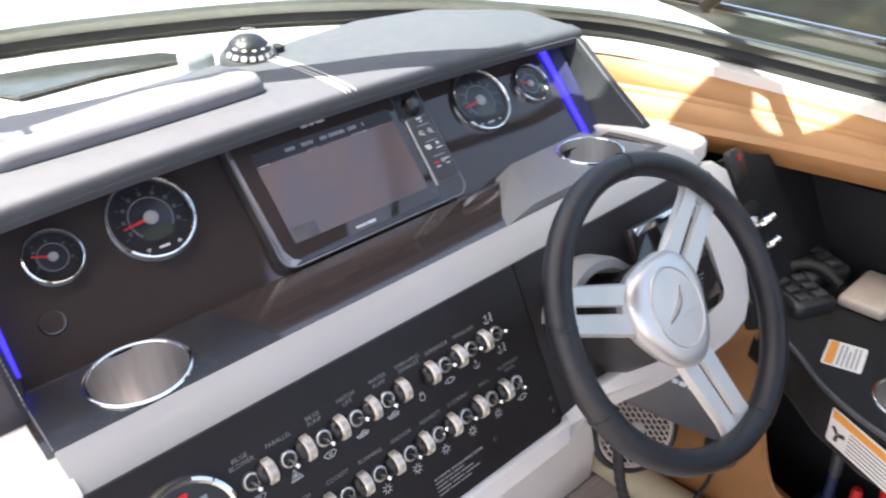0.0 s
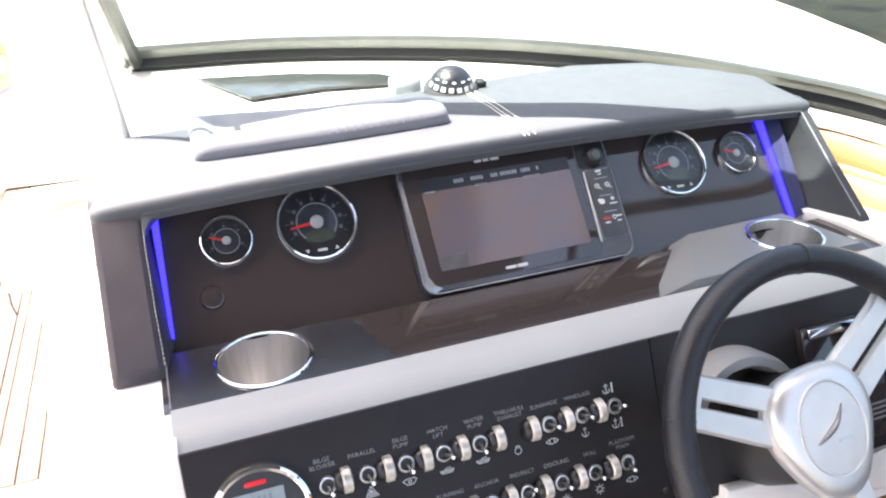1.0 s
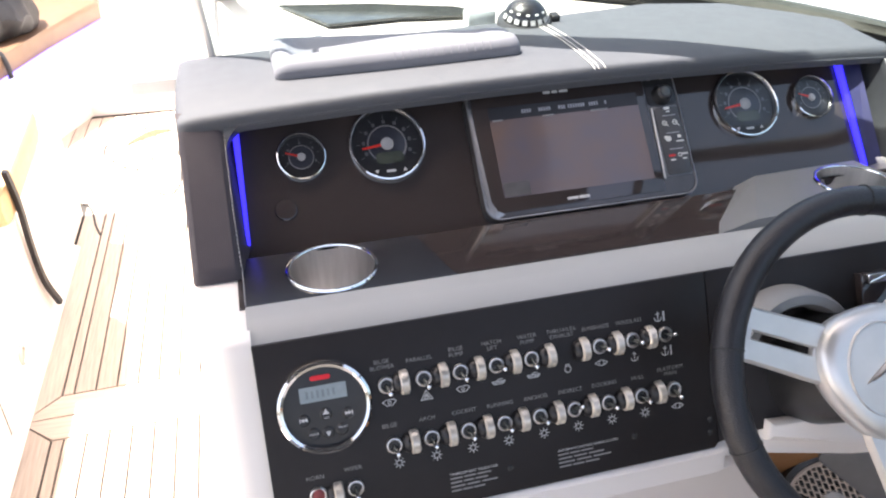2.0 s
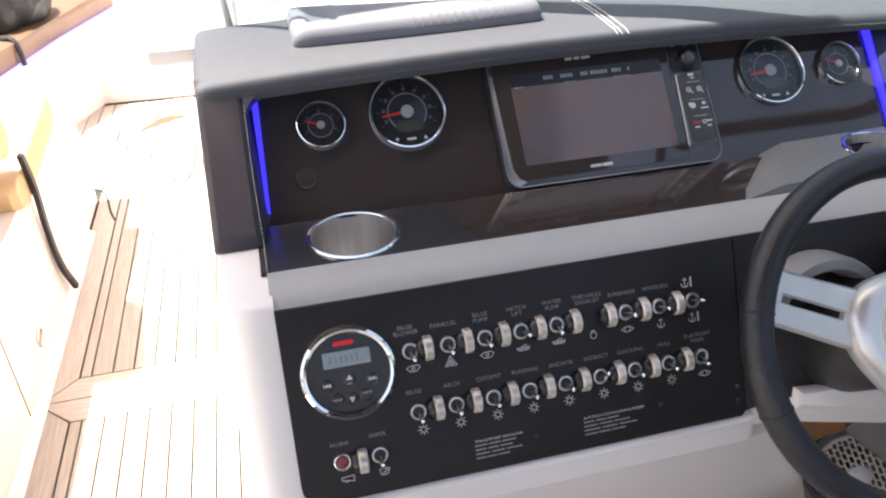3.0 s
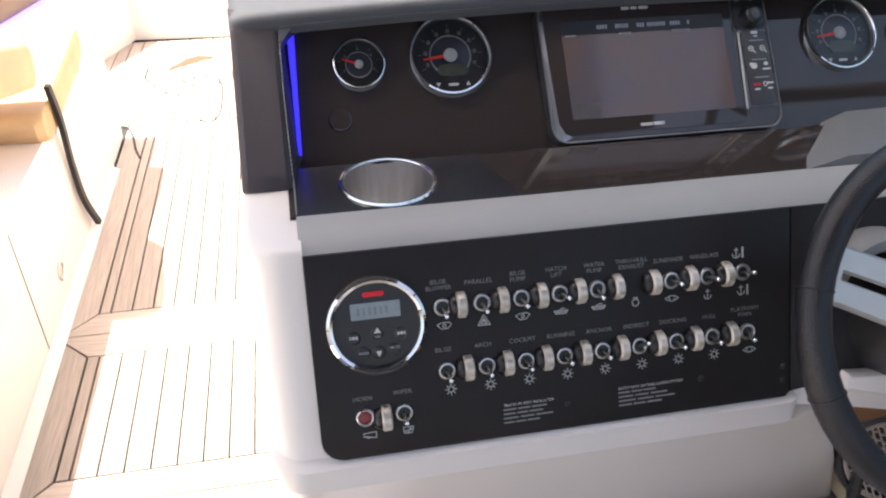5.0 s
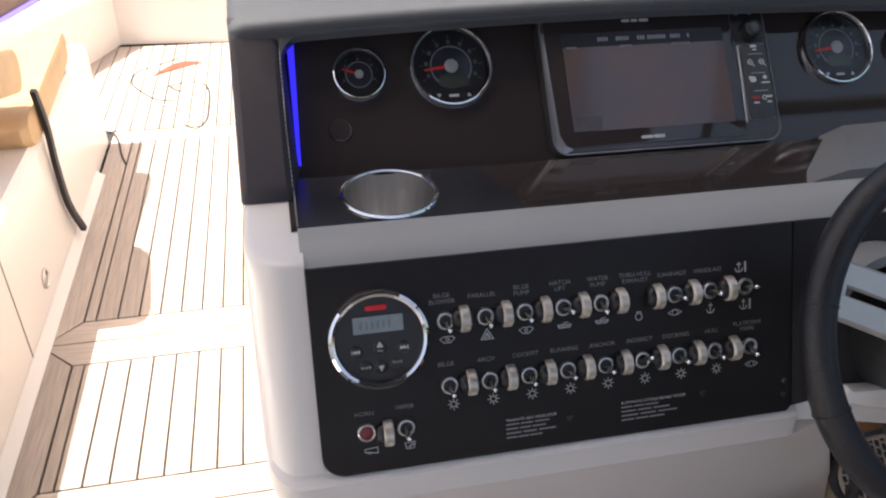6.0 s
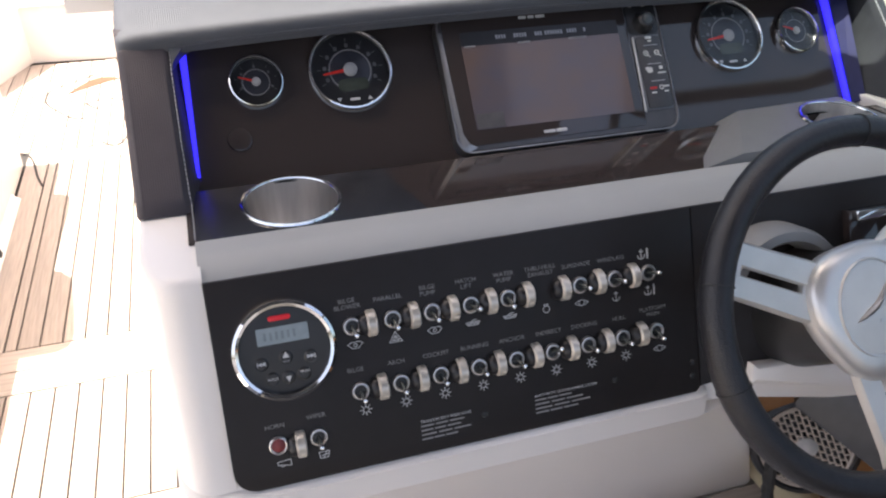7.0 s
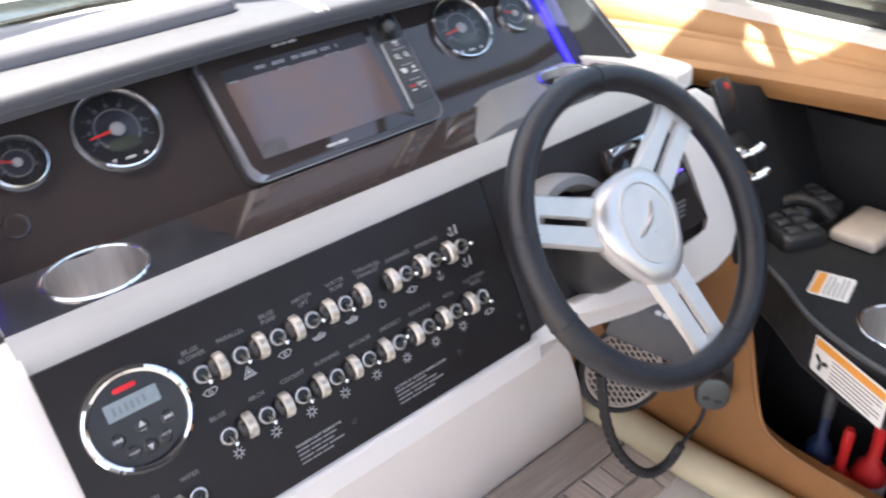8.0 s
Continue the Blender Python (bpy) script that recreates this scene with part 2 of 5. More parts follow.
def tube(points, r, n=10, closed=False):
    """A round bar along points; r is a number or one radius a point."""
    pts = [Vector(p) for p in points]
    k = len(pts)
    rs = [r] * k if isinstance(r, (int, float)) else list(r)
    bm = bmesh.new()
    rows = []
    ref = Vector((0.13, 0.21, 0.97))
    for i, p in enumerate(pts):
        a = pts[(i - 1) % k] if closed or i > 0 else p
        b = pts[(i + 1) % k] if closed or i < k - 1 else p
        t = (b - a).normalized()
        u = ref - t * ref.dot(t)
        if u.length < 0.05:
            u = Vector((1, 0, 0)) - t * t.x
        u.normalize()
        ref = u
        w = t.cross(u)
        rows.append([bm.verts.new(p + rs[i] * (math.cos(2 * math.pi * j / n) * u + math.sin(2 * math.pi * j / n) * w)) for j in range(n)])
    for i in range(k if closed else k - 1):
        a, b = rows[i], rows[(i + 1) % k]
        for j in range(n):
            bm.faces.new((a[j], a[(j + 1) % n], b[(j + 1) % n], b[j]))
    if not closed:
        bm.faces.new(rows[0][::-1])
        bm.faces.new(rows[-1])
    return bm


def spline(points, n=8):
    """Points on a smooth curve through the given ones."""
    p = [Vector(q) for q in points]
    p = [2 * p[0] - p[1]] + p + [2 * p[-1] - p[-2]]
    out = []
    for i in range(1, len(p) - 2):
        for s in range(n):
            t = s / n
            out.append(0.5 * (2 * p[i] + (p[i + 1] - p[i - 1]) * t + (2 * p[i - 1] - 5 * p[i] + 4 * p[i + 1] - p[i + 2]) * t * t
                              + (3 * p[i] - p[i - 1] - 3 * p[i + 1] + p[i + 2]) * t ** 3))
    out.append(p[-2])
    return out


def join(*bms):
    """Several loose shells in one mesh."""
    out = bmesh.new()
    for b in bms:
        me = bpy.data.meshes.new("tmp")
        b.to_mesh(me)
        b.free()
        out.from_mesh(me)
        bpy.data.meshes.remove(me)
    return out


def moved(bm, m):
    bmesh.ops.transform(bm, matrix=m, verts=bm.verts)
    return bm


def lettering(text, size, m, parent, material, name="lettering", align='CENTER'):
    cu = bpy.data.curves.new("tmp", 'FONT')
    cu.body, cu.size, cu.align_x, cu.align_y, cu.resolution_u = text, size, align, 'CENTER', 2
    ob = bpy.data.objects.new("tmp", cu)
    scene.collection.objects.link(ob)
    me = bpy.data.meshes.new_from_object(ob.evaluated_get(bpy.context.evaluated_depsgraph_get()))
    bpy.data.objects.remove(ob)
    bpy.data.curves.remove(cu)
    bm = bmesh.new()
    bm.from_mesh(me)
    bpy.data.meshes.remove(me)
    return part(name, bm, material, parent, m=m, smooth=False)


def plane_frame(origin, up):
    """A pose whose x runs along the dash, y up the panel and z out of it."""
    up = Vector(up).normalized()
    x = Vector((1, 0, 0))
    z = x.cross(up)
    return Matrix.Translation(origin) @ Matrix((x, up, z)).transposed().to_4x4()


SW = plane_frame((0, 0.602, 0.993), (0, 0.418, 0.908))      # switch panel, origin on the upper row of switches
GP = plane_frame((0, 0.885, 1.126), (0, 0.65, 0.76))        # gauge panel, origin on the line of the dials


def T(x, y, z=0.0):
    return Matrix.Translation((x, y, z))


# ---- water and hull ----
M_WATER = mat("harbour_water", (0.012, 0.012, 0.007), 0.4, var=0.6, scale=1.5, bump=0.6, bump_scale=9, spec=0.02)
solid("water", prism([(-400, -400), (400, -400), (400, 400), (-400, 400)], -1.4, -0.9), M_WATER,
      "dark olive harbour water with small ripples", "water", kind="structure", smooth=False)

# curve of the windshield's foot, from the centre opening round to the starboard side
FOOT = spline([(0.03, 1.50, 1.20), (0.28, 1.46, 1.20), (0.55, 1.34, 1.198), (0.73, 1.235, 1.19), (0.90, 1.147, 1.17),
               (1.03, 1.02, 1.15), (1.12, 0.90, 1.132), (1.175, 0.735, 1.11), (1.215, 0.50, 1.085), (1.25, 0.15, 1.06), (1.28, -0.6, 1.04)], 6)


def inward(i):
    """Level direction from the windshield's foot towards the helm."""
    a, b = FOOT[max(0, i - 1)], FOOT[min(len(FOOT) - 1, i + 1)]
    t = (b - a).normalized()
    return Vector((t.y, -t.x, 0)).normalized()


# white deck: from under the dash cowl, past the windshield, out to the gunwale
BACK_X, BACK_Y = [-0.03, 0.45, 0.68, 0.80, 0.90, 0.95, 0.965], [1.085, 1.115, 1.155, 1.125, 1.06, 0.985, 0.95]


def back_y(x):
    return float(np.interp(x, BACK_X, BACK_Y))


rows = []
for i, p in enumerate(FOOT):
    d = inward(i)
    s = i / (len(FOOT) - 1)
    e = sum((inward(k) for k in range(max(0, i - 7), min(len(FOOT), i + 8))), Vector()).normalized()
    rim = p - e * float(np.interp(s, [0, 0.3, 0.42, 0.50, 0.58, 0.7, 1.0], [4.9, 4.2, 1.9, 1.2, 0.7, 0.32, 0.30]))
    reach = 0.035
    while s < 0.47 and reach < 0.5 and not ((p + d * reach).y < back_y((p + d * reach).x) - 0.03 and (p + d * reach).x < 0.95):
        reach += 0.01
    inner = p + d * min(reach, 0.46)
    rows.append([(inner.x, inner.y, p.z - 0.012), (p.x, p.y, p.z - 0.004), (p.x - d.x * 0.08, p.y - d.y * 0.08, p.z - 0.012),
                 (rim.x, rim.y, p.z - 0.10), (rim.x - d.x * 0.03, rim.y - d.y * 0.03, p.z - 0.14), (rim.x - d.x * 0.02, rim.y - d.y * 0.02, -1.0),
                 (rim.x + d.x * 0.1, rim.y + d.y * 0.1, -1.0), (p.x - d.x * 0.12, p.y - d.y * 0.12, p.z - 0.10), (p.x - d.x * 0.03, p.y - d.y * 0.03, p.z - 0.045), (inner.x, inner.y, p.z - 0.030)])
first = [(x - 0.062, y, z) for x, y, z in rows[0]]
for k in (3, 4, 5, 6):
    first[k] = (-0.032, 6.4 + 0.02 * (k == 4), first[k][2])
rows.insert(0, first)
solid("foredeck", loft(rows), M_WHITE, "white gelcoat foredeck of the boat around the windshield", "deck", kind="structure")

# ---- cockpit floor: a dark bed of caulking under teak planks ----
floor = solid("floor", prism([(-3.0, -2.5), (1.6, -2.5), (1.6, 6.5), (-3.0, 6.5)], -0.10, -0.006), M_CAULK,
              "teak plank deck with black caulked seams", "floor", kind="structure", smooth=False)

# ---- helm console body ----
helm_console = thing("helm_console", "white gelcoat helm console with black dash panels", "helm console", (0.4, 0.9, 0.0))


def face_y(z):
    return 0.602 + 0.46 * (z - 0.993)


rows = []
for z, y, xl in ((0.0, 0.95, 0.0), (0.34, 0.765, -0.005), (0.60, 0.645, -0.01), (0.80, 0.568, -0.012), (0.826, 0.555, -0.012), (0.832, 0.538, -0.01),
                 (0.838, 0.533, -0.008), (0.864, 0.536, -0.005), (0.868, face_y(0.868) + 0.004, 0.0), (0.95, face_y(0.95) + 0.004, 0.0), (1.025, face_y(1.025) + 0.004, 0.0), (1.030, 0.69, 0.0)):
    xr = 0.517 if z > 0.829 else 0.583 + (0.826 - z) * 0.605
    xb = -0.032
    corner = [(xb + 0.036 * (1 - math.cos(a)), y + 0.060 * (1 - math.sin(a)), z) for a in [radians(9 * k) for k in range(11)]]
    rows.append([(xb, 1.50, z), (xb, max(y, face_y(z)) + 0.16, z)] + corner + [ (xr - 0.012, y, z), (xr - 0.003, y + 0.004, z), (xr, y + 0.014, z), (xr, y + 0.06, z), (xr, 1.30, z)])
part("body", loft(rows, closed=False), M_WHITE, helm_console)
part("bulkhead", box(-0.032, 0.02, 0.95, 1.50, 0.0, 1.165, 0.004), M_WHITE, helm_console, "white side of the console beside the walkway")

rows = []
for z, inset in ((0.871, 0.0), (0.90, 0.0), (0.93, 0.0), (0.96, 0.0), (0.99, 0.0), (1.02, 0.0), (1.040, 0.0), (1.047, 0.001), (1.0505, 0.003), (1.0525, 0.007)):
    y = face_y(z) + 0.0025 - 0.004 * max(0.0, z - 1.02) / 0.03
    corner = [(-0.0335 + inset + 0.0375 * (1 - math.cos(a)), y + inset + 0.060 * (1 - math.sin(a)), z) for a in [radians(9 * k) for k in range(11)]]
    rows.append([(-0.0335 + inset, 0.95, z)] + corner + [(0.0205, y + inset, z), (0.0205, 0.69, z), (0.012, 0.70, z), (0.012, 0.95, z)])
part("shoulder", loft(rows), M_WHITE, helm_console, "white rounded shoulder beside the ledge")

# wheel side of the console: white moulding that frames the black panel behind the wheel
outer = [(0.500, 0.050), (0.93, 0.052), (0.958, 0.03), (0.965, -0.02), (0.930, -0.165), (0.905, -0.192), (0.86, -0.202), (0.78, -0.200), (0.68, -0.186), (0.56, -0.160), (0.500, -0.156)]
part("wheel_moulding", prism(outer, -0.05, -0.006, 0.006), M_WHITE, helm_console, m=SW)
part("wheel_panel_trim", prism([(0.825, 0.045), (0.872, 0.045), (0.900, -0.10), (0.895, -0.158), (0.872, -0.180), (0.78, -0.182), (0.68, -0.166), (0.56, -0.140), (0.565, -0.118), (0.77, -0.135), (0.84, -0.135), (0.853, -0.12), (0.85, -0.06)], -0.006, 0.014, 0.006), M_WHITE, helm_console, "white rounded moulding round the black panel", m=SW)

# grey ledge along the front of the dash
sec = [(0.684, 1.0562), (0.664, 1.0562), (0.659, 1.0556), (0.655, 1.0545), (0.6300, 1.0475), (0.6285, 1.0460), (0.6285, 1.042), (0.640, 1.02), (0.684, 1.02)]
part("ledge", loft([[(x, y, z) for y, z in sec] for x in (0.0180, 0.0215, 0.3, 0.6, 0.88, 0.8975)]), M_LEDGE, helm_console, "smooth grey ledge below the dials")

# black shelf with a hole for the cup, and the glossy dial panel rising behind it


def holed(poly, z_of, holes):
    bm = bmesh.new()
    edges = []
    for ring in [poly] + [[(cx + r * math.cos(2 * math.pi * i / 40), cy + r * math.sin(2 * math.pi * i / 40)) for i in range(40)] for cx, cy, r in holes]:
        vs = [bm.verts.new((x, y, z_of(x, y))) for x, y in ring]
        edges += [bm.edges.new((vs[i], vs[(i + 1) % len(vs)])) for i in range(len(vs))]
    bmesh.ops.triangle_fill(bm, use_beauty=True, edges=edges)
    return bm


CUP1, CUP2 = (0.1145, 0.7385, 0.0492), (0.789, 0.743, 0.0475)


def shelf_z(x, y):
    return 1.0535 if y < 0.79 else 1.0535 - (y - 0.785) * 0.80


part("shelf", holed([(0.012, 0.683), (0.906, 0.683), (0.906, 0.785), (0.012, 0.785)], shelf_z, [CUP1, CUP2]), M_GLOSS, helm_console, "glossy black shelf", smooth=False)
part("shelf_cove", loft([[(x, 0.785, 1.0535), (x, 0.796, 1.0475), (x, 0.805, 1.039), (x, 0.813, 1.0385), (x, 0.83, 1.02), (x, 0.785, 1.02)] for x in (0.012, 0.88)]), M_GLOSS, helm_console, "glossy black cove at the foot of the dial panel")
part("shelf_mat", holed([(0.020, 0.686), (0.243, 0.686), (0.218, 0.7845), (0.020, 0.7845)], lambda x, y: 1.0547, [CUP1]), M_SHELF, helm_console, "satin dark grey inlay round the cup holder", smooth=False)
part("gauge_panel", prism([(0.02, -0.119), (0.93, -0.119), (0.93, 0.075), (0.02, 0.075)], -0.012, 0.0), M_GLOSS, helm_console, "glossy black dial panel", m=GP, smooth=False)
pod = [(0.612, 0.690), (0.679, 0.795), (0.835, 0.800), (0.862, 0.690)]
pod_foot = [(0.545, 0.6855), (0.655, 0.800), (0.850, 0.806), (0.882, 0.6855)]
part("pod", join(holed(pod, lambda x, y: 1.0645, [CUP2]), loft([[(x, y, 1.05) for x, y in pod_foot], [(x, y, 1.0645) for x, y in pod]], caps=False)), M_POD, helm_console, "raised charcoal grey pod round a cup holder", smooth=False)

part("end_flange", prism([(0.872, 0.842), (0.893, 0.76), (0.899, 0.70), (0.899, 0.645), (0.925, 0.645), (0.943, 0.650), (0.954, 0.660), (0.960, 0.68), (0.966, 0.842)], 1.035, 1.0595, 0.005), M_WHITE, helm_console, "white flange at the dash's outboard end")

# ---- padded cowl over the dials ----
dash_cowl = thing("dash_cowl", "charcoal woven-vinyl padded dash cowl with pale stitching", "dash cowl", (0.46, 1.0, 1.19))


def lip_z(x):
    return 1.190 - 0.014 * ((x - 0.47) / 0.5) ** 2


def cowl_ring(x, shrink=0.0):
    lz, by, s = lip_z(x), back_y(x), shrink
    top = 1.207 + 0.006 * math.sin(math.pi * min(1, max(0, x)))
    if x > 0.8:
        top -= (x - 0.8) * 0.08
    return [(x, 0.90 + s, lz - 0.014), (x, 0.8848 + s * 0.6, lz - 0.012), (x, 0.883 + s * 0.6, lz - 0.004), (x, 0.8836 + s * 0.6, lz + 0.004 - s * 0.2), (x, 0.8865 + s * 0.6, lz + 0.0088 - s * 0.3),
            (x, 0.893 + s * 0.6, lz + 0.0118 - s * 0.4), (x, 0.94, top - 0.004 - s * 0.6), (x, 0.98, top - s * 0.6), (x, (0.98 + by) / 2, top + 0.002 - s * 0.6), (x, by - 0.02, top - s * 0.6), (x, by - 0.004, top - 0.006 - s * 0.5),
            (x, by, top - 0.016), (x, by, 1.165), (x, 0.93, 1.160)]


xs = [-0.034, -0.0325, -0.029, -0.022, -0.01] + [0.02 + 0.03 * i for i in range(30)] + [0.916, 0.932, 0.940, 0.943]
sh = {-0.034: 0.016, -0.0325: 0.010, -0.029: 0.005, -0.022: 0.0015, 0.932: 0.003, 0.940: 0.009, 0.943: 0.016}
part("padding", loft([cowl_ring(x, sh.get(x, 0)) for x in xs]), M_COWL, dash_cowl)


def cheek(x_out, x_in_front, x_in_back, sign):
    """Side cheek: a padded slab that slopes from the cowl's lip down to the shelf."""
    prof = [(0.886, 1.176), (0.82, 1.122), (0.752, 1.069), (0.744, 1.062), (0.742, 1.054), (0.748, 1.048), (0.83, 1.048), (0.97, 1.15), (0.97, 1.18), (0.905, 1.19)]
    rows = []
    for k, (f, s) in enumerate(((0.0, 0.010), (0.04, 0.004), (0.14, 0.0), (0.86, 0.0), (0.96, 0.004), (1.0, 0.010))):
        ring = []
        for j, (y, z) in enumerate(prof):
            deep = min(1, max(0, (y - 0.75) / 0.08)) if j >= 6 else 0.0
            xi = x_in_front + (x_in_back - x_in_front) * deep
            c = s if j < 6 else 0
            ring.append((x_out + (xi - x_out) * f, y + c * 0.7, z - c * 0.7 if j < 4 else z))
        rows.append(ring)
    bm = loft(rows, caps=False)
    bm.verts.ensure_lookup_table()
    for base in (0, len(bm.verts) - len(prof)):
        for quad in ((0, 1, 7, 9), (7, 8, 9), (1, 2, 6, 7), (2, 3, 4, 5, 6)):
            bm.faces.new([bm.verts[base + q] for q in quad])
    return bm


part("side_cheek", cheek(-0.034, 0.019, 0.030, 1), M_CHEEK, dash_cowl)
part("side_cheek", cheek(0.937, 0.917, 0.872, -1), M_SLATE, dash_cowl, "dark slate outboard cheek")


# ---- windshield ----
windshield = thing("windshield", "raked curved glass windshield in a dark metal frame", "windshield", (0.6, 1.3, 1.19))
NW = len(FOOT)
HEAD = []
for i, p in enumerate(FOOT):
    d = inward(i)
    HEAD.append(p + d * float(np.interp(i / (NW - 1), [0, 0.2, 0.35], [0.43, 0.41, 0.36])) + Vector((0, 0, 0.42)))


def rail(path, section, m=None):
    """Sweep a section (in, up) along the windshield's foot."""
    return loft([[p + inward(i) * a + Vector((0, 0, b)) for a, b in section] for i, p in enumerate(path)])


part("seal", rail(FOOT, [(0.016, -0.006), (0.020, 0.004), (0.014, 0.016), (-0.006, 0.018), (-0.012, -0.006)]), M_RUBBER, windshield, "black rubber seal")
part("lower_frame", rail(FOOT, [(0.020, 0.018), (0.024, 0.022), (0.030, 0.034), (0.027, 0.040), (0.006, 0.038), (-0.004, 0.018)]), M_FRAME, windshield, "dark grey anodised lower rail")
part("upper_frame", rail(HEAD, [(-0.028, 0.0), (-0.022, 0.014), (0.012, 0.018), (0.022, 0.006), (0.016, -0.010), (-0.016, -0.014)]), M_FRAME, windshield, "dark grey anodised upper rail")
glass_rows = []
for i in range(NW):
    lo = FOOT[i] + inward(i) * 0.016 + Vector((0, 0, 0.036))
    glass_rows.append([lo + (HEAD[i] - lo) * (k / 4) for k in range(5)])
part("pane", loft(glass_rows, closed=False), M_GLASS, windshield, "clear greenish glass")
part("end_post", tube([FOOT[0] + Vector((0.0, 0.0, 0.0)), HEAD[0]], 0.014, 8), M_FRAME, windshield)

sidebits = [i for i in range(NW) if i / (NW - 1) > 0.6]
part("grab_rail", tube([FOOT[i] + inward(i) * 0.035 + Vector((0, 0, 0.085)) for i in sidebits], 0.007, 8), M_CHROME, windshield, "polished grab rail along the side glass")
k0 = sidebits[3]
part("strut", tube([FOOT[k0] + inward(k0) * 0.03 + Vector((0, 0, 0.08)), FOOT[k0] + inward(k0) * 0.10 + Vector((0.0, -0.10, 0.20)), HEAD[k0 + 6]], 0.014, 8), M_RUBBER, windshield, "black folding strut")

# centre pane of the windshield, folded open beside the walkway
centre_pane = thing("windshield_door", "opened centre glass pane of the windshield with a pale edge frame", "windshield door", (0.015, 1.08, 1.19))
A, B = Vector((0.012, 1.075, 1.205)), Vector((-0.035, 1.00, 1.72))
C, D = Vector((0.012, 1.48, 1.205)), Vector((-0.02, 1.22, 1.72))
part("edge_frame", tube([A, B, D, C, A], 0.006, 8, closed=False), M_SATIN, centre_pane, "thin pale metal edge")
bm = bmesh.new()
bm.faces.new([bm.verts.new(v) for v in (A, B, D, C)])
part("pane", bm, M_GLASS, centre_pane)

# ---- unseen canvas bimini added to shade the helm, behind the windshield ----
bimini = thing("bimini_top", "unseen navy canvas bimini on hoops and poles, added to shade the helm", "bimini top", (-0.3, -0.6, 2.3))
for x in (-1.28, 0.98):
    part("pole", tube([(x, -1.6, 0.0), (x, -1.6, 2.33)], 0.012, 8), M_STEEL, bimini)
# Starboard edge is scalloped to shape the sun patches on bolster and cowl.
rows = []
for y, xr in ((0.955, 0.36), (0.90, 0.42), (0.875, 0.50), (0.855, 0.62), (0.83, 0.69), (0.79, 0.71), (0.765, 0.69), (0.745, 0.635), (0.71, 0.615), (0.67, 0.62), (0.635, 0.66), (0.60, 0.73), (0.46, 0.82), (0.30, 0.90), (0.0, 0.98), (-0.8, 1.0), (-1.65, 1.0)):
    across = [-1.3 + (xr + 1.3) * k / 10 for k in range(11)]
    ring = [(x, y, 2.34 + 0.10 * (1 - ((x + 0.15) / 1.17) ** 2)) for x in across]
    rows.append(ring + [(x, y, z + 0.012) for x, y, z in ring[::-1]])
part("canopy", loft(rows), M_CANVAS, bimini)
for y in (0.93, -1.6):
    part("hoop", tube([(x, y, 2.325 + 0.10 * (1 - ((x + 0.15) / 1.17) ** 2)) for x in [-1.28 + (1.64 if y > 0 else 2.26) * k / 10 for k in range(11)]], 0.012, 8), M_STEEL, bimini)

# ---- starboard side: bolster, side lining ----
side_wall = solid("side_wall", loft([[(1.24, y, 0.95), (1.188, y, 0.940), (1.185, y, 0.80), (1.185, y, 0.0), (1.36, y, 0.0), (1.36, y, 0.97)] for y in (-1.5, 0.4, 0.8, 1.15)]),
                  M_SIDE, "charcoal vinyl side lining below the bolster", "wall", kind="structure")
bolster = thing("side_bolster", "tan leather padded bolster along the cockpit side", "bolster", (1.18, 0.3, 0.95))


def bolster_section(y, k):
    x = float(np.interp(-y, [-q.y for q in FOOT], [q.x for q in FOOT])) - 0.098
    tz = max(1.034, float(np.interp(-y, [-q.y for q in FOOT], [q.z for q in FOOT])) - 0.027)
    up = tz - 1.034
    if k == 0:
        pts = [(0.12, 0.980), (0.004, 0.976), (-0.010, 0.981), (-0.018, 0.998), (-0.016, 1.012), (-0.005, 1.021), (0.08, 1.020)]
    else:
        pts = [(0.10, 1.014), (0.000, 1.0175), (-0.006, 1.0195), (-0.004, 1.0225), (0.005, 1.0265 + 0.2 * up), (0.020, 1.028 + 0.4 * up), (0.0225, 1.0245 + 0.4 * up), (0.026, 1.029 + 0.45 * up),
               (0.032, 1.030 + 0.5 * up), (0.0345, 1.027 + 0.5 * up), (0.038, 1.031 + 0.6 * up), (0.055, 1.033 + 0.9 * up), (0.066, tz), (0.10, tz)]
    return [(x + a, y, z) for a, z in pts]


ys = [-1.5 + 0.1 * i for i in range(27)]
part("lower_pad", loft([bolster_section(y, 0) for y in ys]), M_TAN, bolster, "tan leather lower roll")
part("upper_pad", loft([bolster_section(y, 1) for y in ys]), M_TAN, bolster, "tan leather upper roll")

# ---- steering wheel ----
WF = plane_frame((0.640, 0.493, 0.988), (0, math.sin(radians(35.6)), math.cos(radians(35.6))))
wheel = thing("steering_wheel", "black leather-rimmed steering wheel with satin aluminium spokes", "steering wheel", (0.640, 0.493, 0.988))
RR, RT = 0.1745, 0.0155
rim = []
for i in range(72):
    a = 2 * math.pi * i / 72
    ring = []
    for j in range(14):
        b = 2 * math.pi * j / 14
        ring.append(((RR + RT * math.cos(b)) * math.cos(a), (RR + RT * math.cos(b)) * math.sin(a), RT * 1.12 * math.sin(b)))
    rim.append(ring)
rim.append(rim[0])
bm = loft(rim, caps=False)
bmesh.ops.remove_doubles(bm, verts=bm.verts, dist=1e-5)
part("rim", bm, M_WHEEL, wheel, "black leather rim", m=WF)


def adopt(ob, parent):
    """Make a thing a part of another thing."""
    ob.parent = parent
    ob.matrix_parent_inverse = parent.matrix_basis.inverted()
    del ob["category"]


